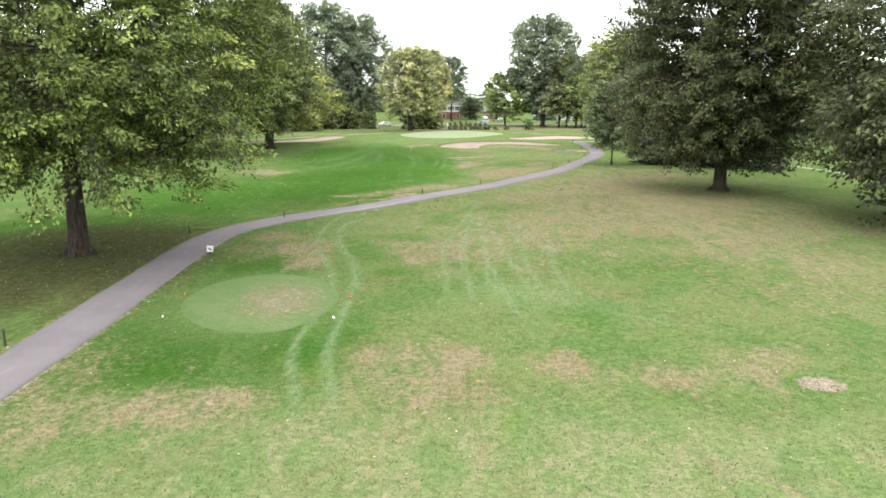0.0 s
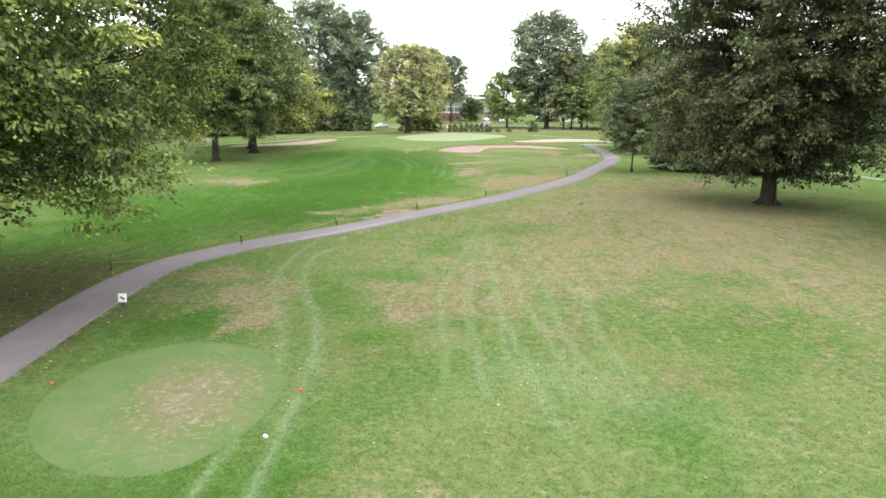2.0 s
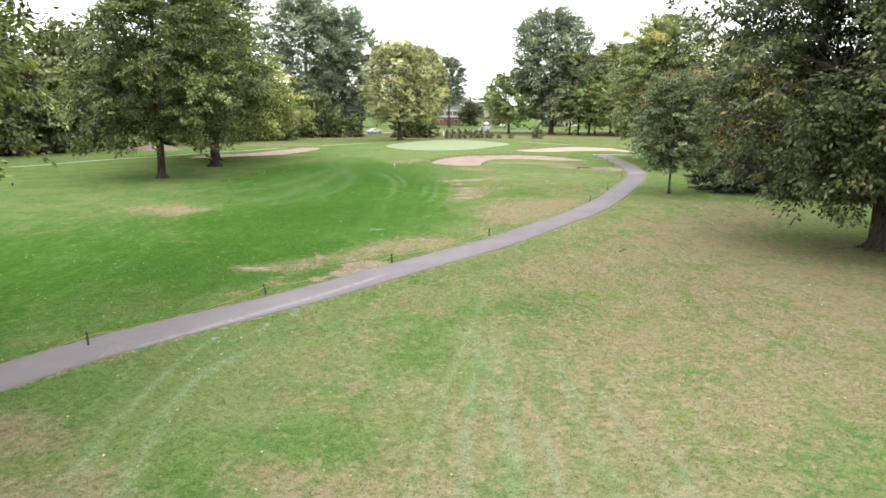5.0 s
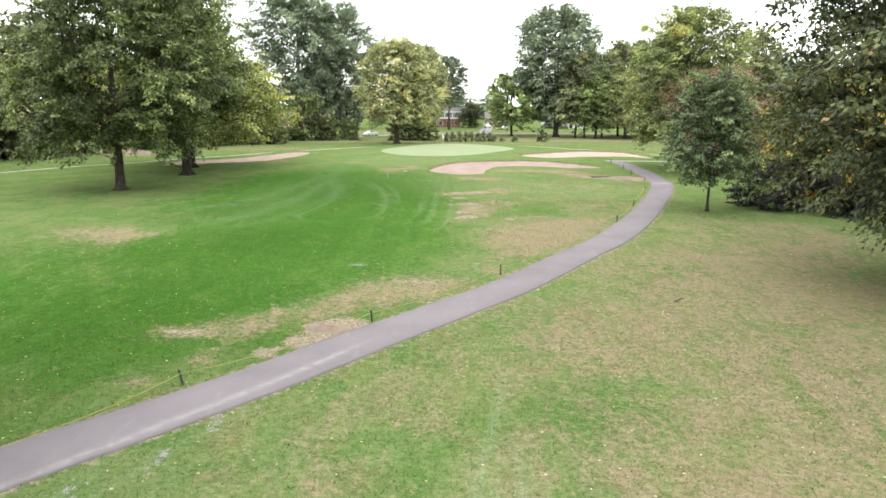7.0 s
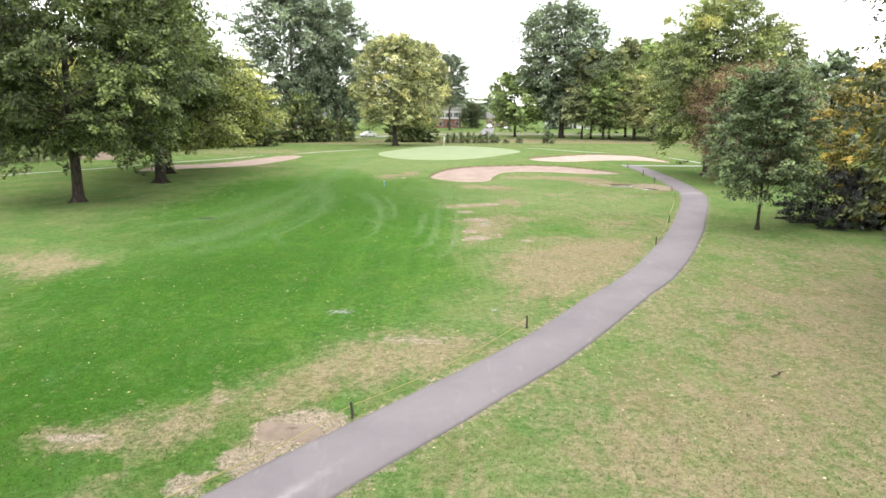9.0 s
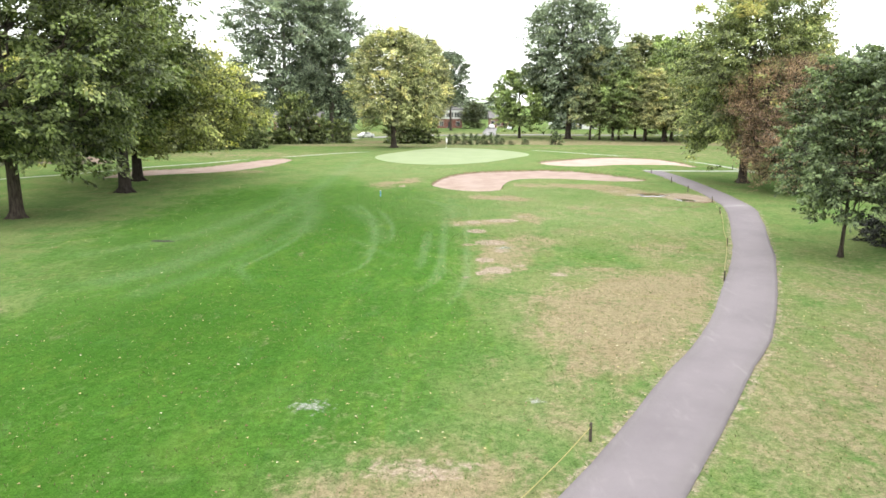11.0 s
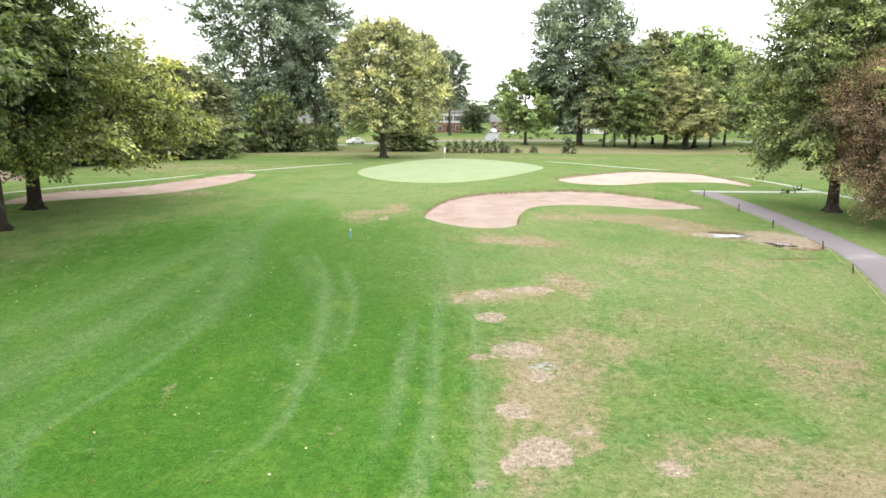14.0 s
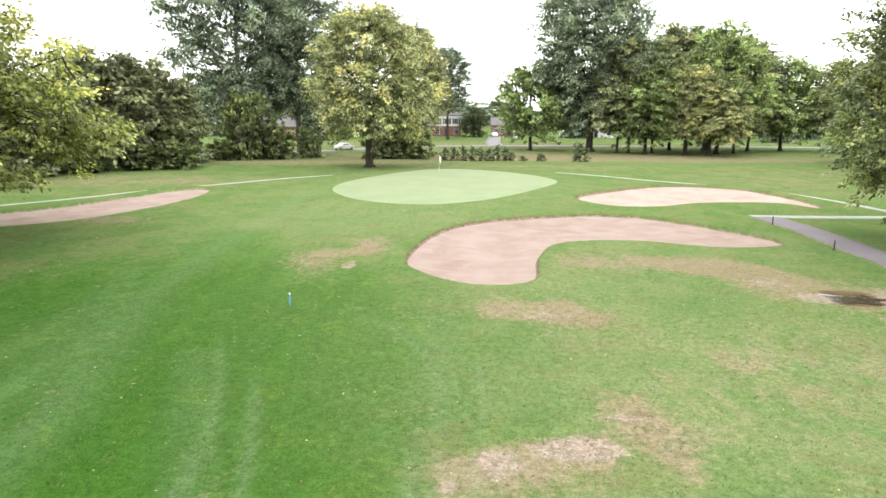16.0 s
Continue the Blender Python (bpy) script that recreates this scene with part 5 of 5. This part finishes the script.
rope_fence([(-15.95, 42.7), (-11.35, 48.7), (-6.95, 55.5), (-1.85, 61.5), (3.75, 69.2)], True, "low dark wooden stakes with sagging yellow rope", 1)
rope_fence([(13.5, 85.2), (16.8, 93.1), (21.4, 105.6), (23.1, 111.6)], True, "low dark wooden stakes with sagging yellow rope", 2)
for x, y in ((23.6, 119.0), (24.7, 127.2), (25.2, 136.1), (37.3, 141.8), (-15.2, 22.7)):
    st = thing("wooden_stake", "short dark wooden stake beside the cart path", "stake", x, y, 20 * x, "stakes along the path")
    part("post", rod(.05, .7, (0, 0, -.1), .042, 8), STAKE_WOOD, st)
    part("cap", rod(.05, .03, (0, 0, .6), .03, 8), STAKE_WOOD, st)

sign = thing("cart_sign", "small white square sign on a dark stake", "sign", -12.75, 36.9, -6)
part("post", rod(.03, .50, (0, 0, -.12), None, 8), STAKE_WOOD, sign)
board = part("board", box(.36, .025, .34, (0, -.03, .36), .006, Matrix.Rotation(radians(-8), 4, "X")), WHITE, sign)
part("mark", box(.20, .006, .07, (.0, -.049, .36), 0, Matrix.Rotation(radians(-8), 4, "X") @ Matrix.Rotation(radians(20), 4, "Y")), GREY, board)
part("mark", box(.10, .006, .06, (.05, -.047, .31), 0, Matrix.Rotation(radians(-8), 4, "X")), GREY, board)

for x, y, mat, words in ((-11.0, 25.9, WHITE, "white"), (-4.3, 26.0, WHITE, "white"), (-11.3, 29.1, ORANGE, "orange"), (-4.0, 28.8, ORANGE, "orange")):
    tm = thing("tee_marker", "small " + words + " tee marker block on turf", "marker", x, y, 30 * x, "tee markers")
    part("block", box(.07, .15, .08, (0, 0, .04), .02), mat, tm)
    part("spike", rod(.012, .16, (0, 0, -.12)), STEEL, tm)

st = thing("distance_stake", "slim pale blue and white stake in the fairway", "stake", -5.35, 114.7)
part("post", rod(.035, .56, (0, 0, -.1)), BLUE, st)
part("cap", rod(.036, .06, (0, 0, .46)), WHITE, st)

flag = thing("flagstick", "white flagstick with a limp white flag on the green", "flag", 0.9, 172.4, 0)
part("pole", rod(.02, 2.15, (0, 0, -.1), .012), WHITE, flag)
t = np.linspace(0, 1, 7)
cloth = np.array([[0.015 + .22 * a * (1 - .35 * b), .05 * np.sin(a * 7 + b * 2) * a, 2.03 - .75 * b - .32 * a] for b in t for a in t])
i = (np.arange(6)[:, None] * 7 + np.arange(6)[None, :]).ravel()
link_mesh("flag_cloth", cloth, np.stack([i, i + 1, i + 8, i + 7], 1), CLOTH, flag)

rng = np.random.RandomState(21)

# a fallen stick on the dry turf
twig = new("fallen_branch")
tagged(twig, "dark fallen stick lying on dry turf", "branch")
twig.matrix_basis = pose(11.1, 64.6, float(swell(11.1, 64.6)) + .03, 0, 0, 25) @ Matrix.Scale(.5, 4)
v, q = join([tube(bend(np.array([-.6, 0, 0.0]), np.array([.6, .1, .1]), .05, rng, 6), np.linspace(.05, .02, 6), 6),
             tube(bend(np.array([0, 0, 0.03]), np.array([.35, .4, .16]), .05, rng, 4), np.linspace(.03, .01, 4), 5)])
link_mesh("branch", v, q, BARK, twig)


# ---- houses beyond the road ----
def brick_material():
    m = Nodes("red_brick")
    b = m.n("TexBrick")
    b.inputs["Scale"].default_value = 4.5
    b.inputs["Color1"].default_value = (0.24, 0.085, 0.06, 1)
    b.inputs["Color2"].default_value = (0.18, 0.07, 0.05, 1)
    b.inputs["Mortar"].default_value = (0.32, 0.29, 0.26, 1)
    sep, com = m.n("SeparateXYZ"), m.n("CombineXYZ")
    m.link(m.n("TexCoord").outputs["Object"], sep.inputs[0])
    m.link(m.math("ADD", sep.outputs[0], sep.outputs[1]), com.inputs[0])
    m.link(sep.outputs[2], com.inputs[1])
    m.link(com.outputs[0], b.inputs["Vector"])
    return m.surface(b.outputs["Color"], 0.9)


BRICK = brick_material()
SIDING = plain_material("white_siding", (0.74, 0.74, 0.72), (0.66, 0.66, 0.64), 0.6, 1.5)
SHINGLE = plain_material("grey_shingles", (0.13, 0.125, 0.12), (0.19, 0.18, 0.175), 0.95, 2.0)
SHUTTER = plain_material("dark_shutter", (0.03, 0.035, 0.04), None, 0.6, 4)
GLASS = Nodes("dark_window_glass").surface((0.03, 0.035, 0.04), 0.08, spec=0.6)
DRIVE = plain_material("pale_drive", (0.23, 0.225, 0.215), (0.19, 0.185, 0.18), 0.9, 0.8)


def gable(w, d, h, z, over=0.4):
    """A gabled roof with its ridge along x."""
    bm = bmesh.new()
    x, y = w / 2 + over, d / 2 + over
    lo = [bm.verts.new(c) for c in ((-x, -y, z), (x, -y, z), (x, y, z), (-x, y, z))]
    up = [bm.verts.new((c.co.x, c.co.y, c.co.z + .18)) for c in lo]
    r = [bm.verts.new((-x, 0, z + h)), bm.verts.new((x, 0, z + h))]
    for f in ((up[0], up[1], r[1], r[0]), (up[2], up[3], r[0], r[1]), (up[1], up[2], r[1]), (up[3], up[0], r[0]),
              (lo[0], lo[1], up[1], up[0]), (lo[1], lo[2], up[2], up[1]), (lo[2], lo[3], up[3], up[2]), (lo[3], lo[0], up[0], up[3]), tuple(reversed(lo))):
        bm.faces.new(f)
    return bm


def window(house, x, y, z, w=1.1, h=1.4, shutters=True):
    win = part("window", box(w + .2, .10, h + .2, (x, y - .05, z), .01), SIDING, house, "white-framed dark window")
    part("pane", box(w, .04, h, (x, y - .10, z)), GLASS, win)
    part("glazing_bar", box(.05, .03, h, (x, y - .13, z)), SIDING, win)
    part("glazing_bar", box(w, .03, .05, (x, y - .13, z)), SIDING, win)
    if shutters:
        for sgn in (-1, 1):
            part("shutter", box(.45, .06, h + .2, (x + sgn * (w / 2 + .36), y - .04, z), .01), SHUTTER, house)


def house(x, y, turn, w, d, storeys, brick, label):
    hs = thing("house", label, "house", x, y, turn, z=float(swell(x, y)))
    hs.scale = (1.12, 1.12, 1.12)
    low = 3.0
    part("ground_floor_wall", box(w, d, low + .3, (0, 0, low / 2 - .15)), BRICK if brick else SIDING, hs)
    top = low
    if storeys == 2:
        part("upper_wall", box(w + .3, d + .3, 3.0, (0, 0, low + 1.5)), SIDING, hs, "white upper storey siding")
        top = low + 3.0
        for k in range(4):
            window(hs, -w / 2 + w * (k + .5) / 4, -d / 2 - .15, low + 1.4)
    for k in (0, 1, 3):
        window(hs, -w / 2 + w * (k + .5) / 4, -d / 2, 1.45, shutters=False)
    door = part("door", box(1.0, .12, 2.1, (w * .12, -d / 2 - .03, 1.05), .01), SHUTTER, hs)
    part("handle", rod(.03, .1, (w * .12 + .4, -d / 2 - .12, 1.0)), STEEL, door)
    roof = part("roof", gable(w, d, d * .30, top), SHINGLE, hs, "grey shingle gable roof")
    part("chimney", box(.8, .8, 1.8, (w * .3, .6, top + d * .30 - .1), .02), BRICK, roof)
    return hs


house(1.7, 319, 0, 11, 8, 2, True, "two-storey house of red brick and white siding")
house(23.1, 325, 0, 8, 8, 1, True, "low brick garage building with grey roof")
house(49.7, 318, 0, 15, 8, 1, False, "low white bungalow half hidden by trees")
house(88.1, 316, 0, 14, 8, 2, True, "brick and white house half hidden by trees")
house(-47.5, 290, 0, 14, 8, 1, True, "low brick bungalow behind the woods")
tagged(ribbon("driveway", np.array([(14.9, 261.9), (15.3, 276.0), (16.9, 292.9), (19.1, 316.7)]), 4.2, DRIVE, 0.05, 0.04), "pale concrete driveway to the houses", "driveway", kind="structure")


def car(x, y, turn, paint, label):
    c = thing("parked_car", label, "car", x, y, turn, z=float(swell(x, y)) + .06)
    prof = [(-2.2, .35), (-2.25, .75), (-1.9, .95), (-1.35, 1.0), (-.75, 1.45), (.75, 1.47), (1.45, 1.0), (2.1, .9), (2.25, .6), (2.2, .3)]
    bm = bmesh.new()
    rows = []
    for sy, k in ((-.88, .94), (-.80, 1.0), (.80, 1.0), (.88, .94)):
        rows.append([bm.verts.new((px * (.985 if abs(sy) > .85 else 1), sy * (.82 if pz > 1.2 else 1), pz * k + (.02 if k < 1 else 0))) for px, pz in prof])
    for a, b in zip(rows[:-1], rows[1:]):
        for i in range(len(prof)):
            j = (i + 1) % len(prof)
            bm.faces.new((a[i], b[i], b[j], a[j]))
    bm.faces.new(rows[0])
    bm.faces.new(list(reversed(rows[-1])))
    bmesh.ops.recalc_face_normals(bm, faces=bm.faces[:])
    body = part("body", bm, paint, c)
    part("windscreen", box(.04, 1.2, .62, (1.13, 0, 1.24), .01, Matrix.Rotation(radians(-58), 4, "Y")), GLASS, body)
    for sgn in (-1, 1):
        part("side_window", box(1.5, .03, .34, (0, sgn * .78, 1.2), .01, Matrix.Rotation(radians(sgn * 14), 4, "X")), GLASS, body)
    for wx in (-1.4, 1.4):
        for sgn in (-1, 1):
            wheel = part("wheel", rod(.33, .2, (wx, sgn * .84 + .1, .3), None, 18, Matrix.Rotation(radians(90), 4, "X")), SHUTTER, c)
            part("rim", rod(.2, .03, (wx, sgn * .95 + .015, .3), None, 12, Matrix.Rotation(radians(90), 4, "X")), STEEL, wheel)
    return c


SILVER = plain_material("silver_car_paint", (0.55, 0.57, 0.56), (0.50, 0.52, 0.51), 0.3, 1.0, 0.3)
WHITECAR = plain_material("white_car_paint", (0.75, 0.75, 0.74), (0.72, 0.72, 0.70), 0.3, 1.0)
REDCAR = plain_material("dull_red_car_paint", (0.30, 0.10, 0.09), (0.26, 0.09, 0.08), 0.3, 1.0)
car(23.9, 296.3, 80, SILVER, "silver parked car on a driveway apron")
car(18.5, 311.0, 95, WHITECAR, "white parked car in front of the garage")
car(-20.0, 239.3, 42, WHITECAR, "white car parked along the road")
car(-11.1, 248.9, 42, REDCAR, "dull red car parked along the road")

# ---- loose small cover: grass blades and fallen leaves ----
def scatter(n, x0, x1, y0, y1, seed):
    rng = np.random.RandomState(seed)
    y = y0 + (y1 - y0) * rng.uniform(0, 1, n)
    x = x0 + (x1 - x0) * rng.uniform(0, 1, n)
    ok = (line_distance(PATH[::2], x, y) > 1.1) & (inside_distance(BUNKER_FRONT[::3], x, y) < -0.1)
    return x[ok], y[ok], rng


def fallen_leaves():
    m = Nodes("fallen_leaves")
    rnd = m.n("NewGeometry").outputs["Random Per Island"]
    col = m.mix(m.ramp(rnd, 0.2, 0.8), (0.16, 0.10, 0.045), (0.42, 0.36, 0.16))
    col = m.mix(m.ramp(rnd, 0.80, 0.90), col, (0.50, 0.47, 0.30))
    mat = m.surface(col, 0.7)
    pools = []
    for n, box4, seed in ((2500, (-30, 24, 11, 116), 1), (2200, (12, 40, 26, 84), 2), (1300, (-30, -12, 24, 50), 3), (1100, (4, 22, 50, 84), 4), (500, (-40, -18, 92, 132), 5), (900, (-24, 2, 46, 80), 6)):
        pools.append(scatter(n, *box4, seed)[:2])
    x, y = np.concatenate([a[0] for a in pools]), np.concatenate([a[1] for a in pools])
    rng = np.random.RandomState(9)
    n = len(x)
    z = ground_z(x, y) + rng.uniform(.015, .04, n)
    s = rng.uniform(.04, .105, n)
    a = rng.uniform(0, 6.3, n)
    ca, sa = np.cos(a), np.sin(a)
    q = []
    for u, w, t in ((-.5, 0, 0), (0, -.38, 1), (.5, 0, .2), (0, .38, 1)):
        q.append(np.stack([x + s * (u * ca - w * sa), y + s * (u * sa + w * ca), z + s * .3 * t * rng.uniform(0, 1, n)], 1))
    ob = link_mesh("fallen_leaves", np.stack(q, 1).reshape(-1, 3), np.arange(n * 4).reshape(-1, 4), mat, smooth=False)
    tagged(ob, "scattered tan and yellow fallen leaves on turf", "leaves", kind="stuff")


def grass_blades():
    m = Nodes("grass_blades")
    rnd = m.n("NewGeometry").outputs["Random Per Island"]
    patch = m.noise(0.75, 4, 0.7)
    col = m.mix(rnd, (0.052, 0.112, 0.020), (0.092, 0.150, 0.034))
    col = m.mix(m.ramp(m.math("ADD", m.math("MULTIPLY", patch, 1.0), m.math("MULTIPLY", rnd, 0.35)), 0.62, 0.85), col, (0.18, 0.155, 0.085))
    mat = m.surface(col, 0.8, spec=0.1)
    xs, ys = [], []
    for n, box4, seed in ((70000, (-13, 15, 11, 62), 31), (40000, (-16, 16, 52, 98), 32), (24000, (-14, 22, 92, 122), 33)):
        a, b, _ = scatter(n, *box4, seed)
        xs.append(a)
        ys.append(b)
    x, y = np.concatenate(xs), np.concatenate(ys)
    rng = np.random.RandomState(35)
    n = len(x)
    z = ground_z(x, y) - .005
    h, w, a = rng.uniform(.03, .075, n), rng.uniform(.008, .02, n), rng.uniform(0, 6.3, n)
    lean = rng.normal(0, .6, (2, n)) * h
    p0 = np.stack([x - w * np.cos(a), y - w * np.sin(a), z], 1)
    p1 = np.stack([x + w * np.cos(a), y + w * np.sin(a), z], 1)
    p2 = np.stack([x + lean[0], y + lean[1], z + h], 1)
    ob = link_mesh("grass", np.stack([p0, p1, p2], 1).reshape(-1, 3), np.arange(n * 3).reshape(-1, 3), mat, smooth=False)
    tagged(ob, "short uneven grass blades standing out of turf", "grass", kind="stuff")


fallen_leaves()
grass_blades()
